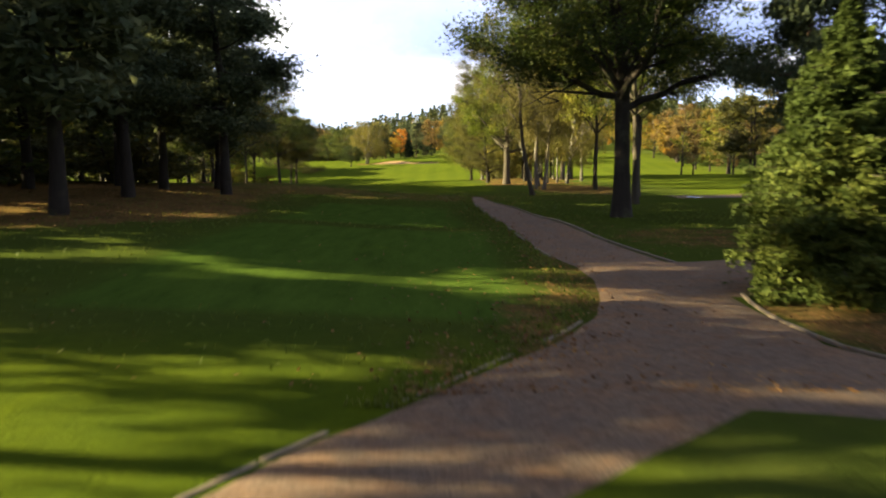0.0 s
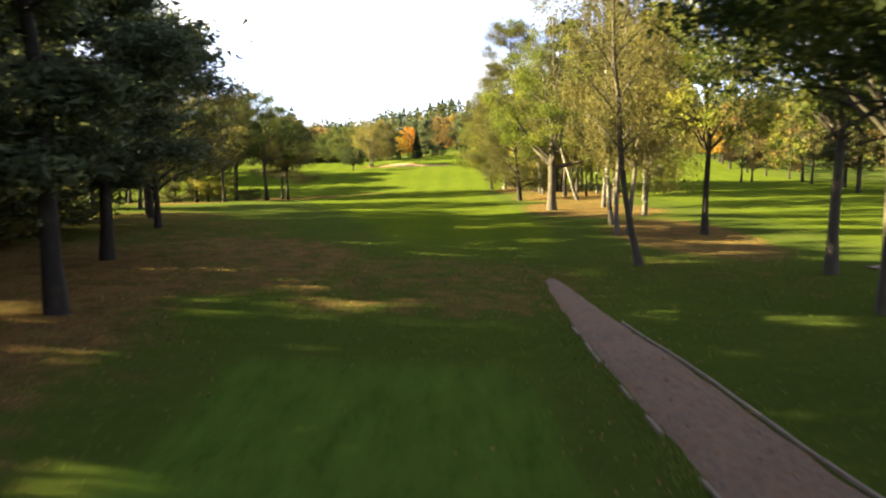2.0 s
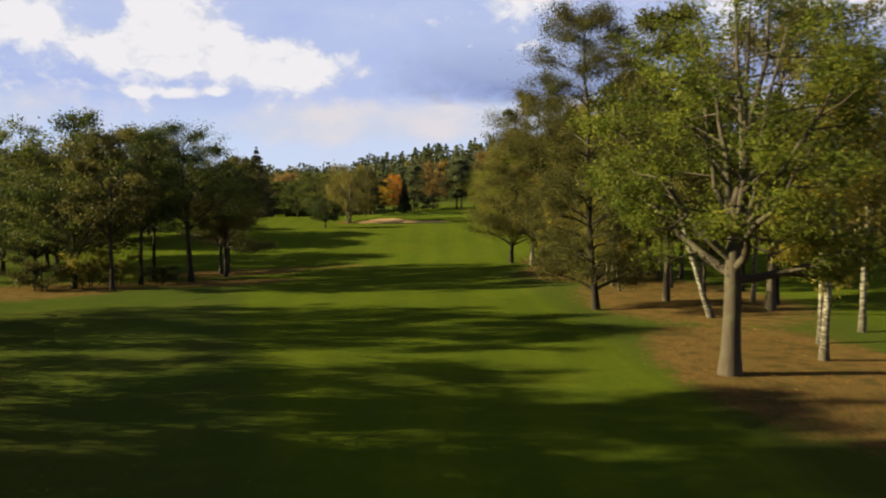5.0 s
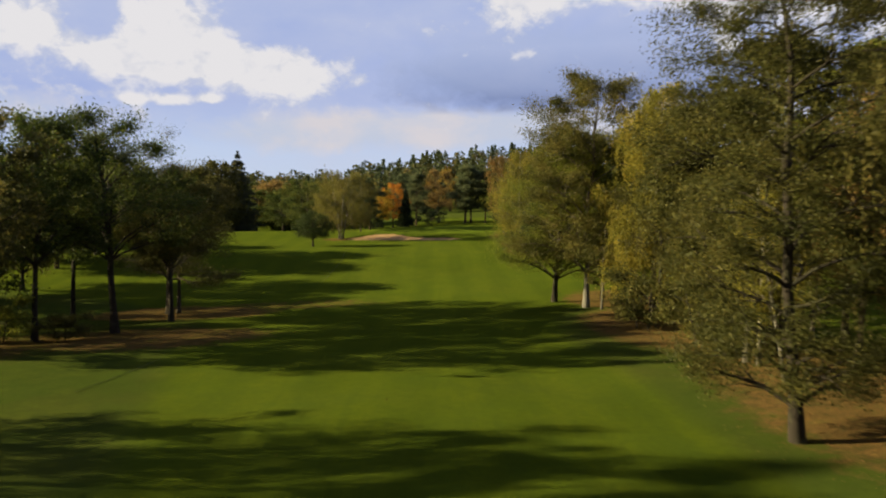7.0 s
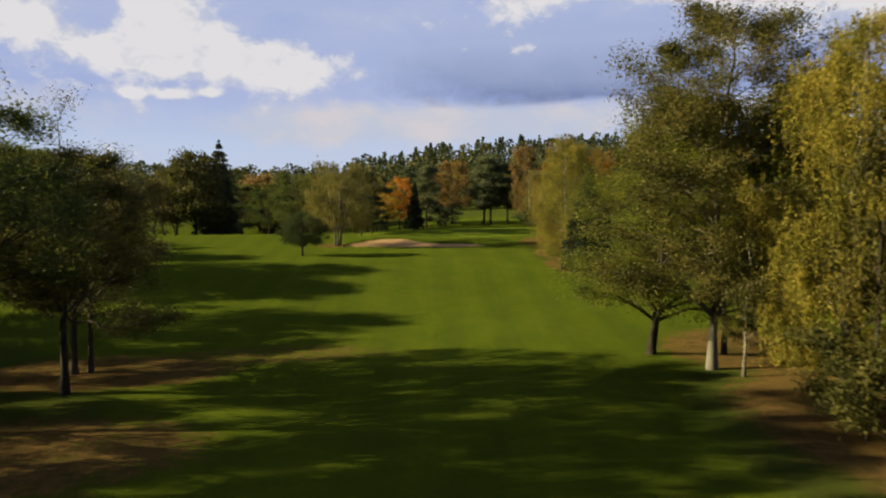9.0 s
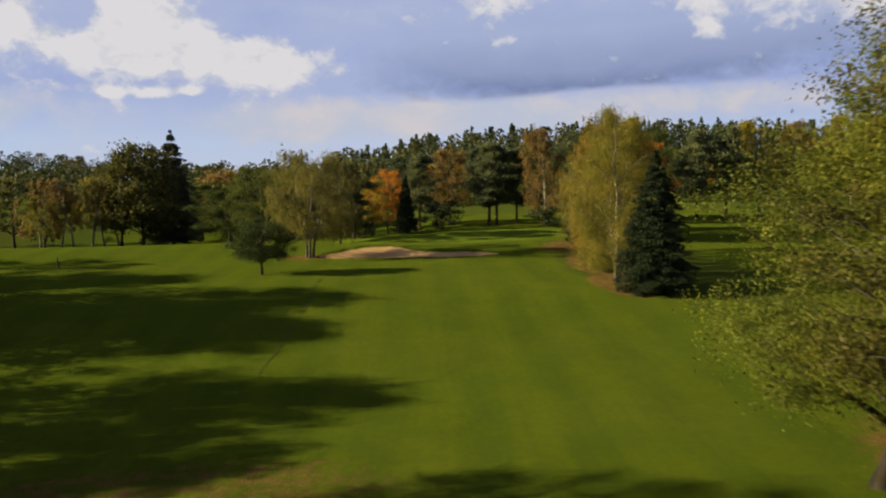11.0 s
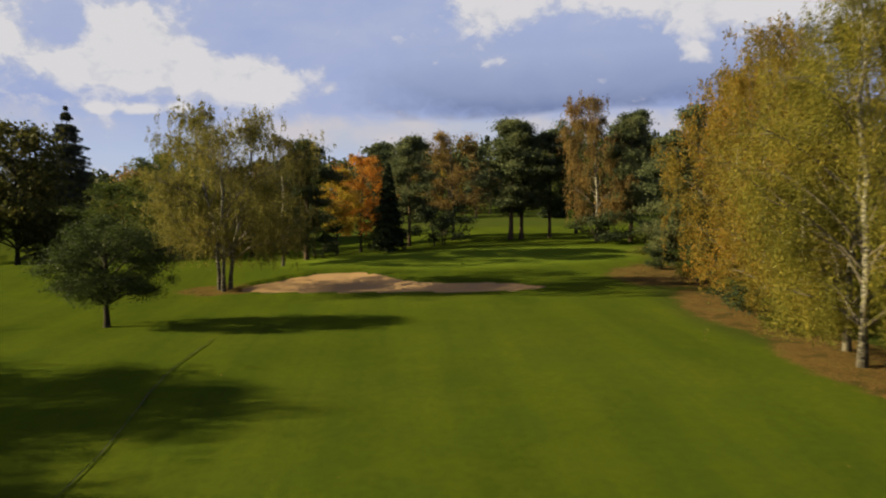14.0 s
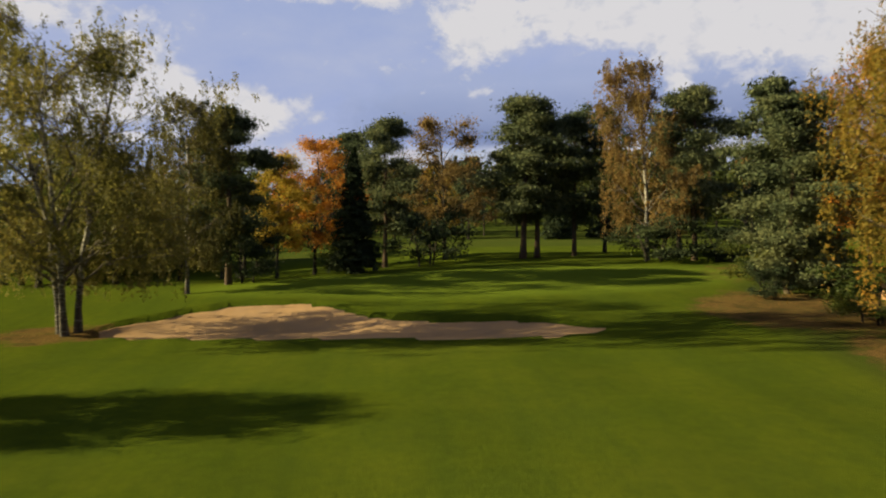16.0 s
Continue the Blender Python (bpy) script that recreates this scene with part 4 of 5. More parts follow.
SHAPES = dict(
    dense_oak=lambda s, n, f: broadleaf(s, 15, 5.5, 2.4, dome, 36, 0.6, 9, int(27000 * n), 0.19 * f, 0.28, 0.8),
    high_oak=lambda s, n, f: broadleaf(s, 15, 4.6, 6.2, dome, 22, 0.7, 8 if n > 0.5 else 3, int(13000 * n), 0.15 * f, 0.24, 0.5),
    oak=lambda s, n, f: broadleaf(s, 15, 5.5, 3.4, dome, 22, 0.6, 7 if n > 0.5 else 3, int(13000 * n), 0.16 * f, 0.25, 0.58),
    slim=lambda s, n, f: broadleaf(s, 15, 3.2, 3.9, tall, 20, 0.7, 5 if n > 0.5 else 2, int(9500 * n), 0.16 * f, 0.16, 0.5),
    birch=lambda s, n, f: broadleaf(s, 15, 3.4, 2.9, tall, 20, 0.9, 5 if n > 0.5 else 2, int(11000 * n), 0.13 * f, 0.15, 0.5, 0.9),
    thin_birch=lambda s, n, f: broadleaf(s, 15, 2.6, 5.0, tall, 16, 0.9, 5, int(10000 * n), 0.10 * f, 0.15, 0.45, 0.8),
    weeping=lambda s, n, f: broadleaf(s, 15, 3.6, 3.0, tall, 24, 0.9, 7, int(15000 * n), 0.092 * f, 0.15, 0.44, 1.4),
    pine=lambda s, n, f: pine_tree(s, 14, 3.2, 3.4, int(11500 * n), 0.18 * f, 0.19, 22, 0.4),
    low_weeping=lambda s, n, f: broadleaf(s, 15, 3.6, 1.8, tall, 26, 0.9, 6, int(25000 * n), 0.074 * f, 0.15, 0.34, 1.7),
    low_pine=lambda s, n, f: pine_tree(s, 14, 3.4, 0.6, int(16000 * n), 0.18 * f, 0.19, 30),
    spruce=lambda s, n, f: conifer(s, 14, 2.9, 0.8, int(11000 * n), 0.22 * f, 0.22, 0.35, 34, 10),
    shrub=lambda s, n, f: broadleaf(s, 3, 1.5, 0.15, dome, 12, 0.4, 5, int(4500 * n), 0.10 * f, 0.05, 0.32, stems=3),
)
NAMES = dict(dense_oak="oak_tree", high_oak="oak_tree", weeping="birch_tree", low_weeping="birch_tree", thin_birch="birch_tree", low_pine="pine_tree", oak="oak_tree", slim="tree", birch="birch_tree", pine="pine_tree", spruce="spruce_tree", shrub="shrub")


def stand(kind, x, y, H, W, leaf, bark, label, variant=0, turn=None, name=None, group="", lod=1, tilt=(0, 0)):
    h0, r0 = SIZES[kind]
    turn = (x * 37 + y * 53) % 360 if turn is None else turn
    s = W / (2 * r0)
    return plant(name or NAMES[kind], kit(kind, variant, leaf, bark, lod), x, y, leaf, bark, label, "shrub" if kind == "shrub" else "tree", turn, (s, s, H / h0), group, tilt=tilt)


# ---- trees ----
PINE_L = "tall dark pine with bare trunk over fallen leaves"
# from (-19.5, 55.5) on, several pines are unseen, placed to block the sun
for i, (x, y, H, W) in enumerate([(-14.3, 29.5, 17, 9), (-16.4, 41.4, 17, 9), (-13.3, 48.8, 16, 9), (-21, 34, 18, 9), (-24, 46, 18, 9), (-17.5, 62, 13.5, 9), (-24, 59, 18, 8),
                                  (-19.5, 55.5, 17.5, 9), (-19, 23.5, 17, 8.5), (-28, 28, 18, 10), (-17, 12.6, 17, 7), (-25, 21.5, 17, 7.5), (-29, 36.5, 15, 9), (-32, 40, 18, 10)]):
    stand("pine", x, y, H, W, "pine", "bark_dark", PINE_L, i % 3, group="pines beside the tee", lod=0 if i in (1, 2, 5) else 1)
for i, (x, y, H, W) in enumerate([(-26, 70, 15, 9), (-21, 78, 13, 9), (-26, 90, 17, 10), (-33, 82, 18, 10), (-30, 100, 14, 9), (-40, 95, 17, 11), (-35, 66, 16, 10), (-38, 106, 13, 9)]):
    stand("oak", x, y, H, W, ("oak_dark", "olive")[i % 2], "bark_dark", "leafy oak in shade with dark trunk", i % 3, group="trees along the rough")
for i, (x, y, H, W) in enumerate([(-37, 116, 14.5, 9), (-46, 123.5, 18, 10), (-50, 118.5, 20, 12), (-42, 152, 18, 11), (-50, 165, 17, 12), (-54, 155, 17, 12), (-41, 128, 14, 9)]):
    stand("oak", x, y, H, W, ("olive", "oak_dark")[i % 2 if i < 5 else 1], "bark_dark", "dark-leaved oak at the fairway's edge", i % 3, group="trees along the rough")
for i, (x, y, H, W, leaf) in enumerate([(-33.7, 164.5, 18.6, 12, "oak_dark"), (-41.6, 174.5, 19, 9, "oak_dark"), (-32.0, 174.0, 15, 9.5, "olive"), (-37.5, 158.5, 17.5, 9, "oak_dark"), (-36.5, 148, 16, 8, "olive")]):
    stand("high_oak", x, y, H, W, leaf, "bark_dark", "dark oak with a bare trunk and high open crown", i % 3, group="trees along the rough", lod=0 if i < 3 else 1)
plant("oak_tree", kit_of(side_by_side(spreading(11, 17.5, 6.6, 4.4, 27000, 0.09, 0.24, 0.55, 11, 0.22), spreading(12, 16, 6.0, 5.0, 21000, 0.09, 0.19, 0.55, 9, 0.26), (0.95, 0.5, 0.0)), "olive", "bark"), -34.5, 181, "olive", "bark", "spreading two-stemmed tree with thinning olive leaves")
for i, (x, y, H, W) in enumerate([(-40.2, 151, 3.6, 3.6), (-39.6, 157, 3.1, 3.2), (-35.5, 159, 2.0, 2.9), (-44, 149, 3.2, 4)]):
    stand("shrub", x, y, H, W, ("birch", "oak", "olive", "olive")[i], "bark_dark", "low leafy shrub at the fairway's edge", 0)

# birch added out of view: its sparse crown dapples lawn and path
stand("thin_birch", -22, 7.6, 18, 8, "birch_grey", "bark_birch", "unseen thin birch added to dapple the tee with shade", 0)

# right of the tee
plant("oak_tree", kit_of(spreading(21, 17, 7.4, 6.0, 110000, 0.095, 0.38, 0.7, 13, 0.50, 1.15), "oak_dark", "bark_dark"), 8.4, 37.3, "oak_dark", "bark_dark", "large oak with thick dark trunk beside the path")
plant("fir_tree", kit_of(conifer(22, 6.3, 2.2, 0.1, 70000, 0.065, 0.13, 0.1, 34, 14, bulge), "fir", "bark_dark"), 8.3, 16.6, "fir", "bark_dark", "dense young fir at the path junction")
for i, (k, x, y, H, W, leaf, bark) in enumerate([
        ("high_oak", 12.5, 51.6, 17, 8.5, "oak_dark", "bark"), ("high_oak", 14.5, 59.5, 17, 9, "oak_dark", "bark"), ("high_oak", 14.7, 76.9, 16, 8, "oak", "bark_dark"),
        ("thin_birch", 9.0, 76.6, 16, 4.8, "birch_grey", "bark_twig"), ("thin_birch", 9.8, 77.2, 15, 4.8, "birch_grey", "bark_twig"), ("weeping", 14.1, 90.5, 17, 8, "birch_dull", "bark_birch"),
        ("thin_birch", 10.0, 83.2, 17, 5.4, "birch_grey", "bark_birch"), ("slim", 16.0, 111.5, 15, 5, "birch", "bark_birch"), ("thin_birch", 14.0, 107.0, 15.5, 6, "birch", "bark_birch"),
        ("slim", 11.8, 142, 13, 5, "olive", "bark_birch"), ("slim", 16.2, 130.2, 14, 5, "olive", "bark_dark"),
        ("thin_birch", 11.5, 138, 11, 3.6, "birch", "bark_birch"), ("thin_birch", 16.6, 140.2, 17, 6.5, "birch_brown", "bark"), ("high_oak", 18.5, 123.5, 21, 11, "olive", "bark"),
        ("slim", 13.5, 131, 23, 9, "olive", "bark"), ("slim", 16.5, 183, 20, 7, "oak", "bark"), ("slim", 12, 152, 17, 7, "olive", "bark_dark"), ("slim", 16, 160, 18, 8, "olive", "bark_dark")]):
    stand(k, x, y, H, W, leaf, bark, {"weeping": "weeping birch with dull yellow hanging leaves", "thin_birch": "thin birch with pale trunk and sparse drooping leaves", "birch": "slender birch with pale bark and yellowing leaves", "oak": "oak with green and yellow leaves", "slim": "slender leafy tree in a grove", "high_oak": "tall oak with bare trunk and high green crown"}[k], i % 3, lod=0 if i in (0, 1, 3, 4, 5, 6, 8, 13, 14, 16) else 1, tilt={3: (0, -2), 4: (0, 5), 5: (0, 4), 6: (0, -7), 11: (0, -9), 12: (2, 0)}.get(i, (0, 0)))
plant("birch_tree", kit_of(broadleaf(31, 16, 2.9, 6.2, tall, 16, 0.9, 6, 11000, 0.07, 0.15, 0.48, 1.8, lean=(-2.7, 0.3), sway=0.8), "birch_grey", "bark"), 7.1, 62.4, "birch_grey", "bark", "leaning birch with drooping dull yellow leaves beside the path")
plant("birch_tree", kit_of(broadleaf(37, 16.5, 2.8, 7.0, tall, 16, 0.9, 6, 13000, 0.10, 0.2, 0.5, 0.9, lean=(-2.2, 0.2), sway=0.7), "birch_grey", "bark_birch"), 13.7, 121.4, "birch_grey", "bark_birch", "leaning birch with a bare white trunk in the leaf litter", tilt=(0, -7))
for i, (x, y, H) in enumerate([(14.8, 32.4, 18), (16.6, 33.0, 17)]):
    stand("pine", x, y, H, 5.5, "pine", "bark_pine", "tall thin pine behind the young fir", i + 1, lod=0)
plant("oak_tree", kit_of(spreading(32, 20.5, 6.9, 5.2, 56000, 0.095, 0.40, 0.46, 12, 0.30), "oak_gold", "bark"), 8.3, 104, "oak_gold", "bark", "large spreading oak with visible limbs and yellow-green leaves")
plant("alder_tree", kit_of(broadleaf(33, 22.5, 5.0, 1.8, wide, 48, 0.3, 9, 88000, 0.075, 0.25, 0.5, lean=(-1.5, 0)), "alder", "bark_dark"), 7.3, 127.7, "alder", "bark_dark", "tall alder with dull olive leaves")
plant("oak_tree", kit_of(broadleaf(34, 18.5, 6.4, 3.2, skirt, 44, 0.45, 10, 80000, 0.085, 0.3, 0.6, lean=(-0.4, -3.2), sway=0.5), "oak", "bark_dark"), 6.5, 182, "oak", "bark_dark", "broad rounded oak with low skirts at the fairway's edge")
plant("beech_tree", kit_of(broadleaf(35, 23.0, 7.2, 4.2, wide, 36, 0.5, 10, 72000, 0.11, 0.29, 0.62), "olive", "bark_pale"), 8.7, 175.7, "olive", "bark_pale", "tall beech with pale trunk and dull green leaves")

# beside the green
for i, (x, y, H, W) in enumerate([(7.9, 226, 16.5, 8), (9.0, 229, 16, 7), (9.5, 234, 16, 7.5), (10.5, 240, 17, 8), (11.5, 247, 16, 8)]):
    stand("low_weeping", x, y, H, W, ("birch", "birch", "birch_gold", "birch_gold", "birch_gold")[i], "bark_birch", "tall weeping birch with golden autumn leaves", i % 3, lod=0 if i < 3 else 1, group="birches beside the green")
plant("spruce_tree", kit_of(conifer(41, 12.5, 3.5, 0.3, 100000, 0.075, 0.2, 0.25, 32, 14, bulge), "spruce_dark", "bark_dark"), 10.0, 221, "spruce_dark", "bark_dark", "dark conical spruce at the end of the birch row")
plant("apple_tree", kit_of(broadleaf(42, 5.9, 2.7, 1.6, dome, 28, 0.75, 9, 26000, 0.075, 0.17, 0.36), "apple", "bark_dark"), -27.9, 242, "apple", "bark_dark", "small round apple tree standing alone on the fairway")
plant("birch_tree", kit_of(broadleaf(43, 14, 5.0, 3.0, dome, 36, 0.9, 9, 54000, 0.074, 0.26, 0.62, 0.7, lean=(0.6, -2.8), stems=3), "birch_dull", "bark_birch"), -24.4, 257.3, "birch_dull", "bark_birch", "three-stemmed weeping birch at the bunker's edge")
for k, x, y, H, W, leaf, bark, label in [
        ("birch", -21.2, 266.6, 12, 5, "birch_grey", "bark_birch", "weeping birch standing behind the bunker"), ("pine", -19.5, 270, 11, 6, "pine", "bark_pine", "dark pine behind the bunker"),
        ("shrub", -18.5, 270.5, 2.9, 3.0, "spruce", "bark_dark", "dark clipped conifer bush behind the bunker"), ("slim", -17, 274, 8.5, 4, "yellow", "bark_dark", "small tree with yellow autumn leaves"),
        ("oak", -14.8, 278, 10, 6, "maple", "bark_dark", "maple with orange autumn leaves"), ("spruce", -11.9, 276, 9, 4.2, "spruce", "bark_dark", "dark spruce behind the green"),
        ("pine", -9.6, 286, 12.5, 6, "pine", "bark_pine", "dark pine standing behind the green"), ("oak", -4.1, 292, 13, 8, "birch_brown", "bark_dark", "tree with brown autumn leaves"),
        ("shrub", -6.2, 283, 4.2, 4.4, "spruce", "bark_dark", "dark rounded juniper bush"), ("pine", 2.0, 285.5, 13.5, 8, "pine", "bark_pine", "leaning pine with bare trunk behind the green"),
        ("pine", 3.4, 286.5, 13, 7, "pine", "bark_pine", "leaning pine with bare trunk behind the green"), ("pine", 7.0, 288, 12.6, 6, "pine", "bark_pine", "dark pine standing behind the green"),
        ("birch", 10.2, 278, 16, 7, "birch_brown", "bark_birch", "tall birch with brown thinning leaves"), ("pine", 13.5, 277, 13, 6, "pine", "bark_pine", "dark pine standing beside the green"),
        ("low_pine", 12.6, 261.5, 10.8, 6.0, "pine", "bark_pine", "dense pine with low branches"), ("weeping", 18.5, 259.8, 16, 7.5, "birch_gold", "bark_birch", "golden weeping birch beside the green")]:
    stand(k, x, y, H, W, leaf, bark, label, int(abs(x)) % 3, lod=0 if k in ("pine", "low_pine", "weeping", "birch") else 1)


# ---- woods round the course ----
def woods(rows, label, group, lod=2):
    for i, (k, x, y, H, W, leaf, bark) in enumerate(rows):
        stand(k, x, y, H, W, leaf, bark, label[k], i % 2, group=group, lod=lod)


FAR = dict(dense_oak="round dense oak at the edge of the rough", thin_birch="distant birch with pale trunk and yellow leaves", high_oak="distant leafy oak with bare trunk", oak="distant leafy tree with autumn tints", slim="distant slender tree at the wood's edge", birch="distant birch with yellow leaves", pine="distant dark pine at the wood's edge", spruce="distant dark spruce above the trees")
rng = np.random.default_rng(77)
rows = []
for y in np.arange(13.5, 96, 10.5):                      # wood beside the tee
    for x in (-34, -48, -63):
        px, py = x + rng.uniform(-4, 4), y + rng.uniform(-4, 4)
        k = rng.choice(["pine", "oak", "oak", "slim"])
        rows.append((k, px - max(0, y - 60) * 0.12, py, rng.uniform(14, 18) * (0.72 if 20 < y < 40 else 1), rng.uniform(8, 11), "pine" if k == "pine" else rng.choice(["oak_dark", "olive"]), "bark_dark"))
for x, y in [(-43, 62), (-39, 75), (-47, 84), (-42, 98), (-55, 70), (-44, 50), (-40, 88)]:
    rows.append(("oak", x, y, rng.uniform(15, 18), rng.uniform(10, 12), "oak_dark", "bark_dark"))
woods(rows, FAR, "wood beside the tee")
woods([("dense_oak", -60.5, 226.0, 15.4, 11, "oak_dark", "bark_dark"), ("dense_oak", -61.5, 214.5, 15.2, 11, "olive", "bark_dark"), ("dense_oak", -67, 220, 15.5, 11, "oak_dark", "bark_dark"), ("dense_oak", -59, 199.5, 16.6, 9.5, "olive", "bark_dark"),
       ("dense_oak", -64, 192, 16, 11, "oak_dark", "bark_dark"), ("dense_oak", -78, 240, 14.5, 13, "olive", "bark_dark")], FAR, "trees beyond the rough", 1)
rows = []
for x, y in [(-94, 256), (-92, 238), (-66, 183), (-58, 176), (-70, 170), (-78, 188)]:
    rows.append(("oak", x, y, rng.uniform(14, 16.5), rng.uniform(11, 14), rng.choice(["oak_dark", "olive"]), "bark_dark"))
woods(rows, FAR, "trees beyond the rough", 1)
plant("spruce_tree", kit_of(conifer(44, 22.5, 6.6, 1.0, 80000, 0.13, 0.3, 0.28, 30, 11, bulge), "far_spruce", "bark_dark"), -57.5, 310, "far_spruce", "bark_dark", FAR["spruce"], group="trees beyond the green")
woods([("dense_oak", -60.2, 300.7, 18.5, 11.5, "olive", "bark_dark"), ("birch", -79, 303, 13, 8, "birch_brown", "bark_birch"), ("dense_oak", -51.7, 327, 14.5, 12.5, "birch_brown", "bark_dark"), ("dense_oak", -47, 320, 12, 12, "oak_dark", "bark_dark"), ("dense_oak", -55, 322, 12, 12, "oak_dark", "bark_dark"),
       ("dense_oak", -40, 328, 13, 11, "oak_dark", "bark_dark"), ("pine", -33, 332, 13, 8, "pine", "bark_dark"), ("oak", -28, 322, 13, 9, "oak_dark", "bark_dark"), ("oak", -88, 310, 14, 12, "olive", "bark_dark"), ("oak", -100, 318, 15, 12, "oak_dark", "bark_dark")],
      FAR, "trees beyond the green")
for i, (x, y, H, W, a) in enumerate([(-64.6, 300.9, 12.4, 6, -11), (-66.5, 299, 12.5, 6, -7), (-69.5, 301, 13.5, 7, 3), (-72.5, 300, 13, 6, -5), (-75.5, 302, 11.5, 6, 4), (-78, 299, 10, 6, 0)]):
    stand("thin_birch", x, y, H, W, ("birch_brown", "birch_grey", "birch")[i % 3], "bark_birch", "leaning pale-trunked birch on the far lawn", i % 3, group="birches on the far lawn", lod=1, tilt=(0, a))
rows = []
for i in range(26):                                    # unseen wood behind the tee, added to cut sky light
    x, y = -38 + (i % 13) * 6.4 + rng.uniform(-2, 2), -13 - 11 * (i // 13) + rng.uniform(-3, 3)
    rows.append(("oak", x, y, rng.uniform(16, 20), rng.uniform(9, 12), ("oak_dark", "olive")[i % 2], "bark_dark"))
woods(rows, FAR, "wood behind the tee")
rows = []
for x in np.arange(44, 130, 6.0):                     # beyond the next fairway
    k = rng.choice(["thin_birch", "pine", "thin_birch", "pine"])
    rows.append((k, x, 291 + rng.uniform(-5, 9) - 0.25 * (x - 44), rng.uniform(14, 18), rng.uniform(6.5, 9), dict(thin_birch=rng.choice(["birch", "birch_gold"]), pine="pine")[k], dict(thin_birch="bark_birch", pine="bark_pine")[k]))
woods(rows, FAR, "trees along the next fairway", 1)
rows = []
for y in np.arange(70, 285, 9.0):
    k = rng.choice(["oak", "birch", "slim", "oak"])
    x = 52 + rng.uniform(-4, 8) + max(0, 130 - y) * 0.05 + (14 if y > 180 else 0)
    rows.append((k, x, y, rng.uniform(11, 16), rng.uniform(7, 11), rng.choice(["olive", "birch_brown", "birch_dull", "oak", "birch_gold"]), "bark_dark"))
for y in np.arange(20, 75, 8.0):
    rows.append(("oak", 34 + rng.uniform(-3, 5) + y * 0.25, y, rng.uniform(16, 20), rng.uniform(9, 12), rng.choice(["olive", "oak", "oak_dark"]), "bark_dark"))
woods(rows, FAR, "trees along the next fairway")
rows = []
for x in np.arange(-70, 95, 5.5):                     # behind the green
    k = rng.choice(["pine", "oak", "birch", "slim", "spruce"])
    rows.append((k, x, 376 + rng.uniform(-8, 20), rng.uniform(12, 17) - 4 * (x < 0), rng.uniform(6.5, 10), dict(pine="pine", oak=rng.choice(["olive", "birch_brown", "oak_dark"]), birch="birch_gold", slim="oak_dark", spruce="spruce")[k], "bark_dark"))
woods(rows, FAR, "wood behind the green")


def far_wood(name, spots, label, leaf_key, seed):
    """Woods too far off to count: clumped crowns as one object."""
    rng = np.random.default_rng(seed)
    b = Build()
    for x, y, H, pointed in spots:
        z0 = gz(x, y)
        n = 130
        q = rng.uniform(0, 1, n) ** 0.8
        r = (0.29 * H * (1.02 - q) if pointed else 0.30 * H * np.sqrt(np.clip(1 - (2 * q - 0.9) ** 2 / 1.3, 0.02, 1))) * np.sqrt(rng.uniform(0.25, 1.1, n))
        a = rng.uniform(0, 2 * np.pi, n)
        c = np.stack([x + r * np.cos(a), y + r * np.sin(a), z0 + H * (0.12 + 0.88 * q)], 1)
        b.add(*leaves(c, H * 0.055, rng, 1.1, 0.1, 0.3, True))
        b.add(*tube([(x, y, z0 - 1), (x, y, z0 + H * 0.8)], [0.25, 0.05], 4))
    tagged(new(name, b.mesh(name, MAT[leaf_key], True)), label, "woods", kind="stuff")


rng = np.random.default_rng(78)
conifers, mixed, west = [], [], []
for _ in range(560):
    y = rng.uniform(400, 640)
    x = rng.uniform(-60, 230) + (y - 400) * 0.05
    (conifers if rng.random() < 0.25 + (y > 560) * 0.5 else mixed).append((x, y, rng.uniform(11, 17), True))
mixed = [(x, y, h, False) for x, y, h, _ in mixed]
for _ in range(620):
    y = rng.uniform(430, 1400)
    west.append((-rng.uniform(0.12, 0.62) * y, y, rng.uniform(11, 16) * (1 + max(0, y - 600) / 900), False))
far_wood("conifer_woods", conifers, "dark conifer wood on the hill", "pine", 3)
far_wood("mixed_woods", mixed, "mixed autumn wood on the slope", "far_hill", 4)
far_wood("distant_woods", west, "distant woods on low hills", "far_hill", 6)


def wooden_post(x, y, h, label, paint):
    bm = bmesh.new()
    bmesh.ops.create_cone(bm, cap_ends=True, segments=10, radius1=0.09, radius2=0.075, depth=h)
    bmesh.ops.bevel(bm, geom=[e for e in bm.edges if abs(e.verts[0].co.z - h / 2) < 1e-3 and abs(e.verts[1].co.z - h / 2) < 1e-3], offset=0.02, segments=2, affect="EDGES")
    me = bpy.data.meshes.new("post")
    bm.to_mesh(me)
    bm.free()
    me.materials.append(MAT[paint])
    ob = tagged(new("post", me), label, "post")
    ob.matrix_world = pose(x, y, gz(x, y) + h / 2 - 0.1, 1.5, -1, 20)


wooden_post(-54.3, 251.4, 1.5, "dark wooden post on the far lawn", "post")
stand("slim", 9.6, 172.8, 10, 4, "olive", "bark_birch", "thin young tree with pale lower trunk", 1, lod=0)


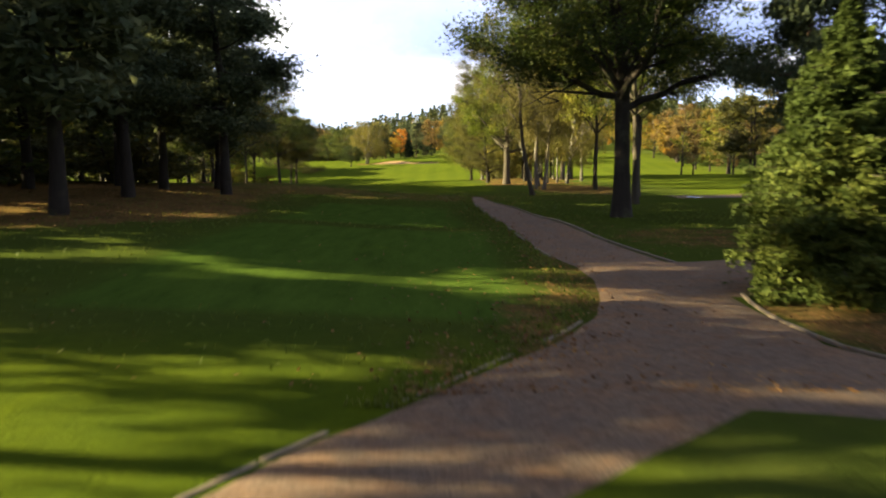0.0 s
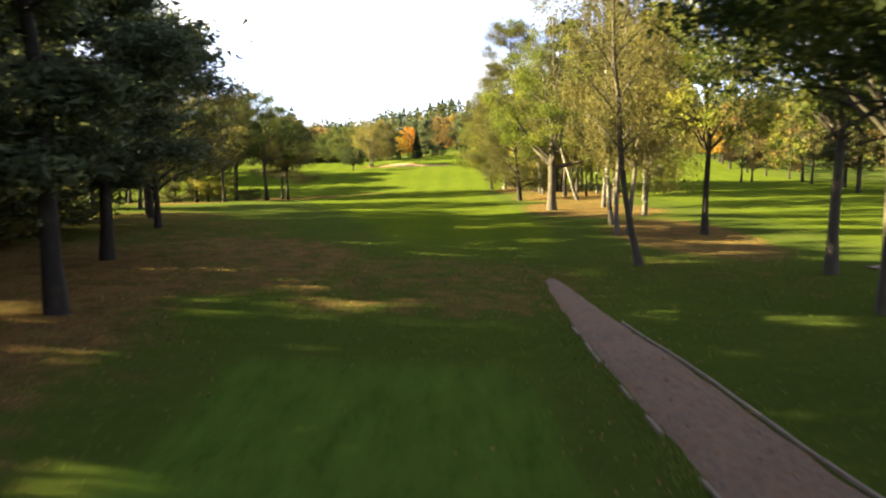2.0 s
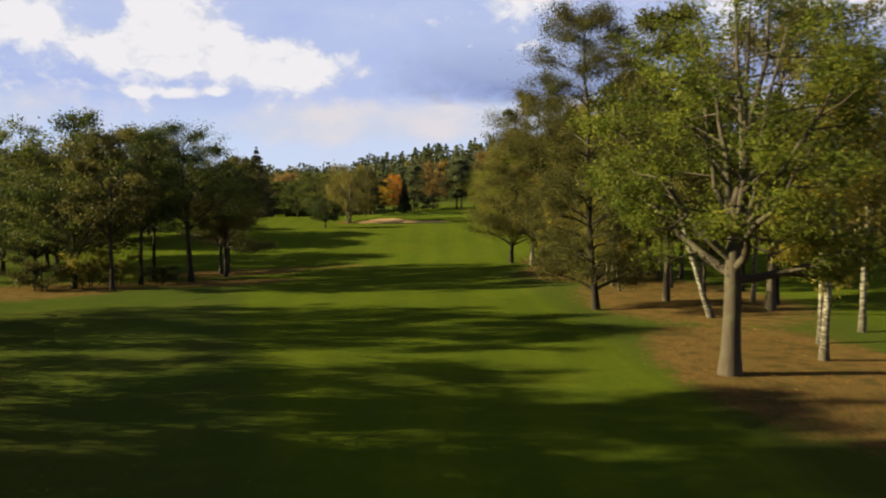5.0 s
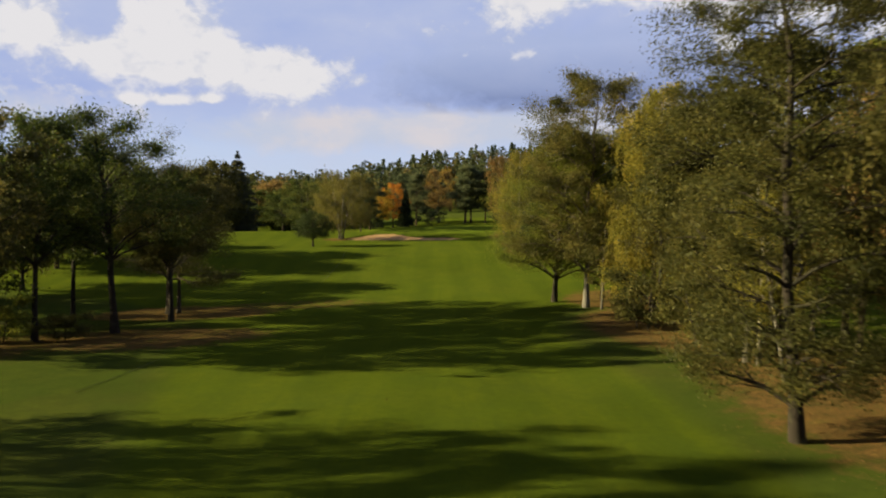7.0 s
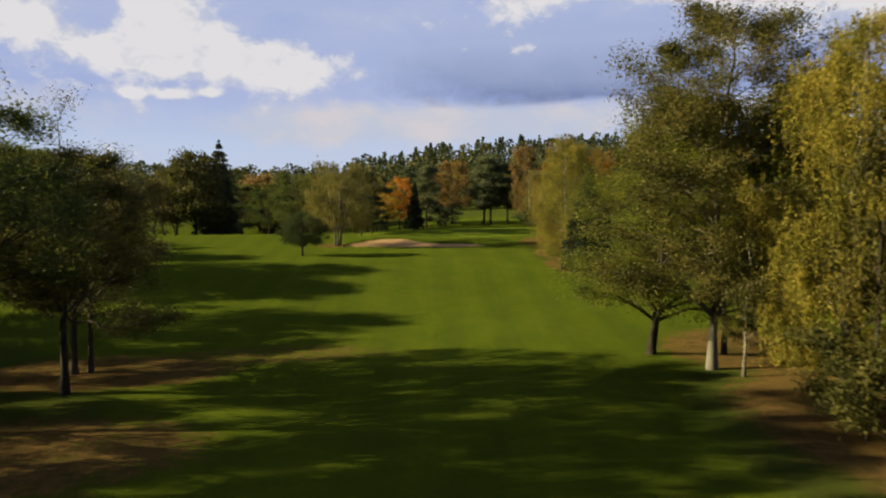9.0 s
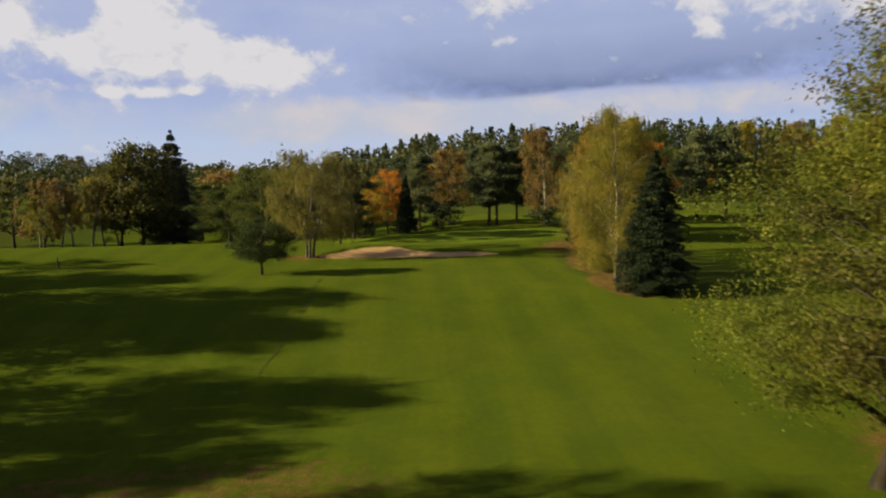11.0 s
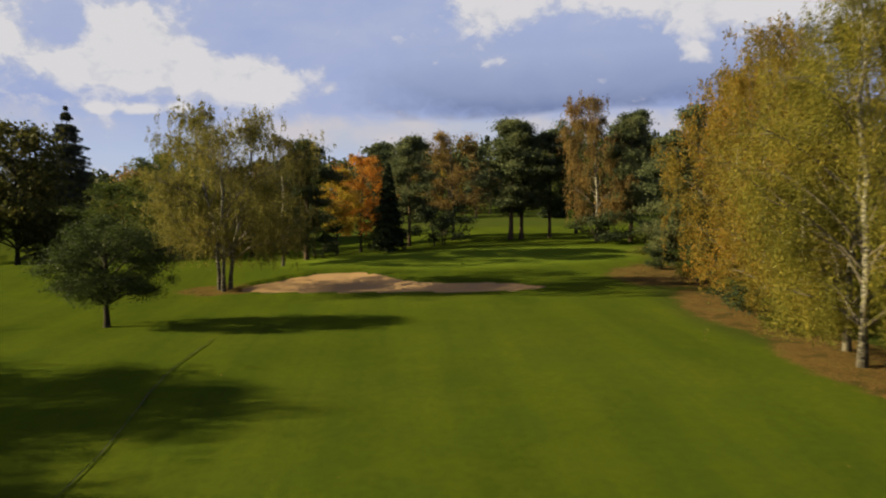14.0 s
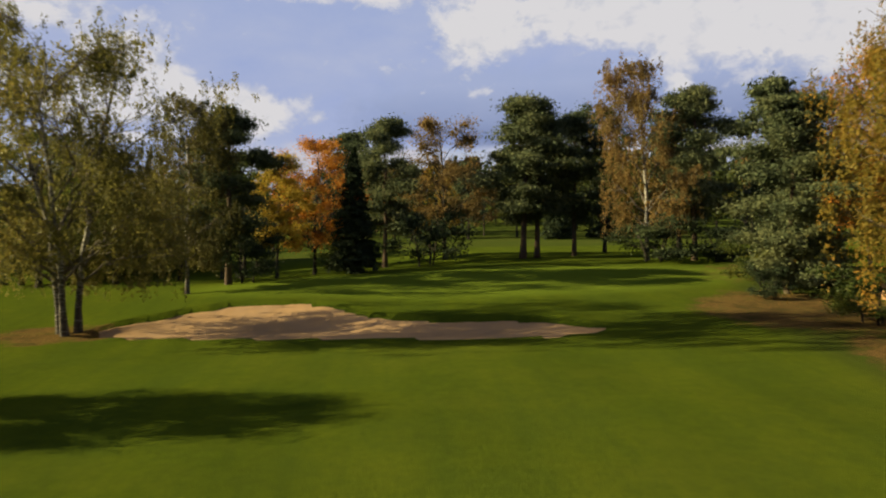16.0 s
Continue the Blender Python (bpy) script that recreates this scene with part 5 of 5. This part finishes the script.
def garden_bench(x, y, turn):
    """A low wooden bench: slab seat on two plank legs."""
    top = tagged(new("bench"), "low wooden bench with rounded seat beneath the birches", "bench")
    top.matrix_world = pose(x, y, gz(x, y), 0, 0, turn)

    def plank(name, size, at):
        bm = bmesh.new()
        bmesh.ops.create_cube(bm, size=1)
        bmesh.ops.scale(bm, vec=size, verts=bm.verts)
        bmesh.ops.bevel(bm, geom=bm.edges[:], offset=min(size) * 0.3, segments=2, affect="EDGES")
        me = bpy.data.meshes.new(name)
        bm.to_mesh(me)
        bm.free()
        me.materials.append(MAT["bench_wood"])
        ob = new(name, me)
        ob.parent = top
        ob.matrix_local = pose(*at)

    plank("seat", (1.3, 0.4, 0.09), (0, 0, 0.46))
    plank("backrest", (1.3, 0.06, 0.22), (0, 0.2, 0.72))
    for side in (-0.5, 0.5):
        plank("leg", (0.09, 0.36, 0.44), (side, 0, 0.21))
        plank("back_post", (0.07, 0.06, 0.5), (side, 0.19, 0.66))


def snag(x, y, h):
    """A broken birch stem."""
    b = Build()
    t = np.linspace(0, 1, 7)
    b.add(*tube(np.stack([-0.18 * h * t, 0.02 * np.sin(t * 6), -0.15 + t * h], 1), 0.15 - 0.05 * t, 9))
    b.add(*tube([(-0.18 * h, 0, h - 0.16), (-0.19 * h, 0.01, h + 0.05), (-0.2 * h, 0, h + 0.14)], [0.095, 0.06, 0.01], 7))
    me = b.mesh("snag", MAT["bark_birch"])
    ob = tagged(new("snag", me), "short broken birch stem with white bark", "tree stump")
    ob.matrix_world = pose(x, y, gz(x, y))


garden_bench(17.0, 259.0, 8)
snag(17.1, 260.6, 2.6)
wooden_post(20.8, 260.8, 1.7, "white-painted marker post beneath the birches", "white_paint")

# ---- grove between the fairways ----
rng = np.random.default_rng(91)
rows = []
for i in range(20):
    x, y = rng.uniform(10.5, 22), 112 + i * 3.1 + rng.uniform(-1.5, 1.5)
    if x < 15.5 and 112 < y < 137:
        continue
    rows.append(("thin_birch", x, y, rng.uniform(12, 16), rng.uniform(4.5, 6), ("birch_brown", "olive", "birch_grey")[i % 3], ("bark_birch", "bark_birch", "bark_dark")[i % 3]))
woods(rows, dict(thin_birch="slender pale-trunked birch in the grove", slim="slender leafy tree in the grove"), "grove between the fairways", 1)
for x, y, H, W, leaf in [(11.5, 181, 18, 7, "oak"), (13.5, 176, 19, 7, "oak"), (18, 176, 20, 9, "oak")]:
    stand("slim", x, y, H, W, leaf, "bark_dark", "tall green-leaved tree in the grove", 1, lod=1)


def fallen_leaves(count, seed):
    """Loose leaves where the litter lies, and a few on the path."""
    rng = np.random.default_rng(seed)
    n = count * 6
    x, y = rng.uniform(-30, 24, n), 9 + 220 * rng.random(n) ** 2.2
    _, litter, _, _ = ground_masks(x, y)
    near_path = np.exp(-((x - 3.0) / 2.6) ** 2) * (y < 62) * 0.45
    keep = np.flatnonzero(rng.random(n) < np.clip(litter * 0.8 + near_path + 0.01, 0, 1))[:count]
    x, y = x[keep], y[keep]
    c = np.stack([x, y, ground_z(x, y) + 0.055 + rng.uniform(0, 0.02, len(x))], 1)
    b = Build()
    b.add(*leaves(c, 0.042, rng, 1.0, 0.0, 0.85, True))
    tagged(new("fallen_leaves", b.mesh("fallen_leaves", MAT["fallen"], True)), "brown and orange fallen leaves on grass", "leaves", kind="stuff")


fallen_leaves(26000, 8)


def grass_tufts(count, seed):
    """Longer blades in the rough and along the kerbs."""
    rng = np.random.default_rng(seed)
    n = count * 5
    x, y = rng.uniform(-16, 15, n), 8.5 + 62 * rng.random(n) ** 1.5
    fair, litter, _, tee = ground_masks(x, y)
    fair = np.maximum(fair, tee)
    edge = np.exp(-((x - np.interp(y, [6, 12.4, 15.8, 24, 37, 51], [-2.1, 1.7, 3.0, 2.8, 2.1, 1.7])) / 0.35) ** 2)
    on_path = (x > np.interp(y, [0, 6, 12.4, 15.8, 24, 37, 51], [-4, -1.9, 1.9, 3.1, 3.0, 2.3, 1.95])) & (x < np.interp(y, [0, 8, 12, 24, 37, 51], [0, 4, 15, 5.9, 4.6, 3.4])) & (y < 60)
    keep = np.flatnonzero((rng.random(n) < np.clip((1 - fair) * 0.08 + edge, 0, 1)) & ~on_path)[:count]
    x, y = x[keep], y[keep]
    c = np.stack([x, y, ground_z(x, y) + 0.05], 1)
    b = Build()
    b.add(*leaves(c, 0.034, rng, 1.9, -0.9, 0.2))
    tagged(new("grass", b.mesh("grass", MAT["grass"], True)), "tufts of longer grass in the rough", "grass", kind="stuff")


grass_tufts(30000, 9)

plant("birch_tree", kit_of(broadleaf(36, 21, 4.8, 2.2, tall, 30, 0.9, 7, 60000, 0.085, 0.24, 0.5, 1.7), "birch", "bark_birch"), 13.2, 168, "birch", "bark_birch", "tall weeping birch with yellow-green leaves in the grove")
for k, x, y, H, W, leaf, bark in [("slim", 15, 150, 21, 9, "olive", "bark_dark"), ("slim", 20, 148, 20, 9, "oak", "bark_dark"), ("slim", 21, 163, 20, 9, "olive", "bark_dark")]:
    stand(k, x, y, H, W, leaf, bark, "tall leafy tree with dull green leaves", 0, group="grove between the fairways")

for i, (x, y, H, W) in enumerate([(10.6, 147.5, 4.6, 4.2), (12.5, 151.5, 5.2, 4.8), (9.8, 158.5, 4.2, 4.0), (11.8, 163.5, 3.6, 4.2), (15.5, 156, 5.0, 5.0)]):
    stand("shrub", x, y, H, W, ("olive", "birch_dull", "alder")[i % 3], "bark_dark", "tall leafy undergrowth in the grove", i % 2, group="undergrowth of the grove")

# ---- trees behind the green and under the wood ----
rows = []
# first three oaks added, mostly hidden, to throw shade behind the green
for k, x, y, H, W, leaf in [("oak", -34, 277, 11, 9, "oak_dark"), ("oak", -41, 285, 8.5, 9, "oak_dark"), ("oak", -31, 284, 11, 8, "olive"), ("oak", -38, 296, 13, 10, "oak_dark"), ("oak", -66, 306, 16, 11, "olive"), ("oak", -30, 300, 12, 9, "birch_brown"), ("pine", -25, 296, 12, 7, "pine"),
                            ("slim", -22, 290, 11, 6, "oak_dark"), ("pine", -13, 296, 13, 7, "pine"), ("oak", 12, 296, 14, 8, "oak_dark"), ("pine", 18, 292, 15, 7, "pine"), ("pine", 23, 284, 15, 7, "pine"),
                            ("birch", 28, 288, 15, 7, "birch_brown"), ("oak", 33, 296, 15, 9, "oak_dark"), ("pine", 39, 290, 15, 7, "pine"), ("spruce", 17, 268, 11, 6, "pine"), ("oak", 20, 262, 14, 8, "maple")]:
    rows.append((k, x, y, H, W, leaf, "bark_dark"))
woods(rows, FAR, "trees beyond the green", 1)
rng = np.random.default_rng(93)
for i in range(22):
    stand("shrub", -38 - rng.uniform(0, 34), 18 + i * 5.0 + rng.uniform(-2, 2), rng.uniform(2.6, 4.5), rng.uniform(5, 8), ("oak_dark", "olive")[i % 2], "bark_dark", "low dark undergrowth beneath the trees", i % 2, lod=2, group="undergrowth of the wood")
for i in range(17):
    stand("shrub", -26 - rng.uniform(0, 9), 24 + i * 3.2 + rng.uniform(-1.5, 1.5), rng.uniform(2.2, 4.0), rng.uniform(4, 6.5), ("oak_dark", "olive", "alder")[i % 3], "bark_dark", "low dark undergrowth beneath the trees", i % 2, lod=2, group="undergrowth of the wood")
for i, (x, y, H, W) in enumerate([(8.9, 233.5, 1.6, 2.4), (9.3, 236.5, 2.2, 3.0), (9.9, 240, 1.7, 2.4), (10.2, 276, 3.0, 4.5), (12.5, 263.5, 2.4, 3.2), (10.9, 260.2, 1.7, 1.6), (15, 262.2, 1.3, 1.8), (15, 275, 2.6, 4), (-12.4, 277.5, 2.0, 3.0), (10.5, 244, 1.8, 2.6), (11.5, 252, 2.2, 3)]):
    stand("shrub", x, y, H, W, ("oak_dark", "spruce")[i % 2], "bark_dark", "low dark shrub beneath the trees", i % 2)
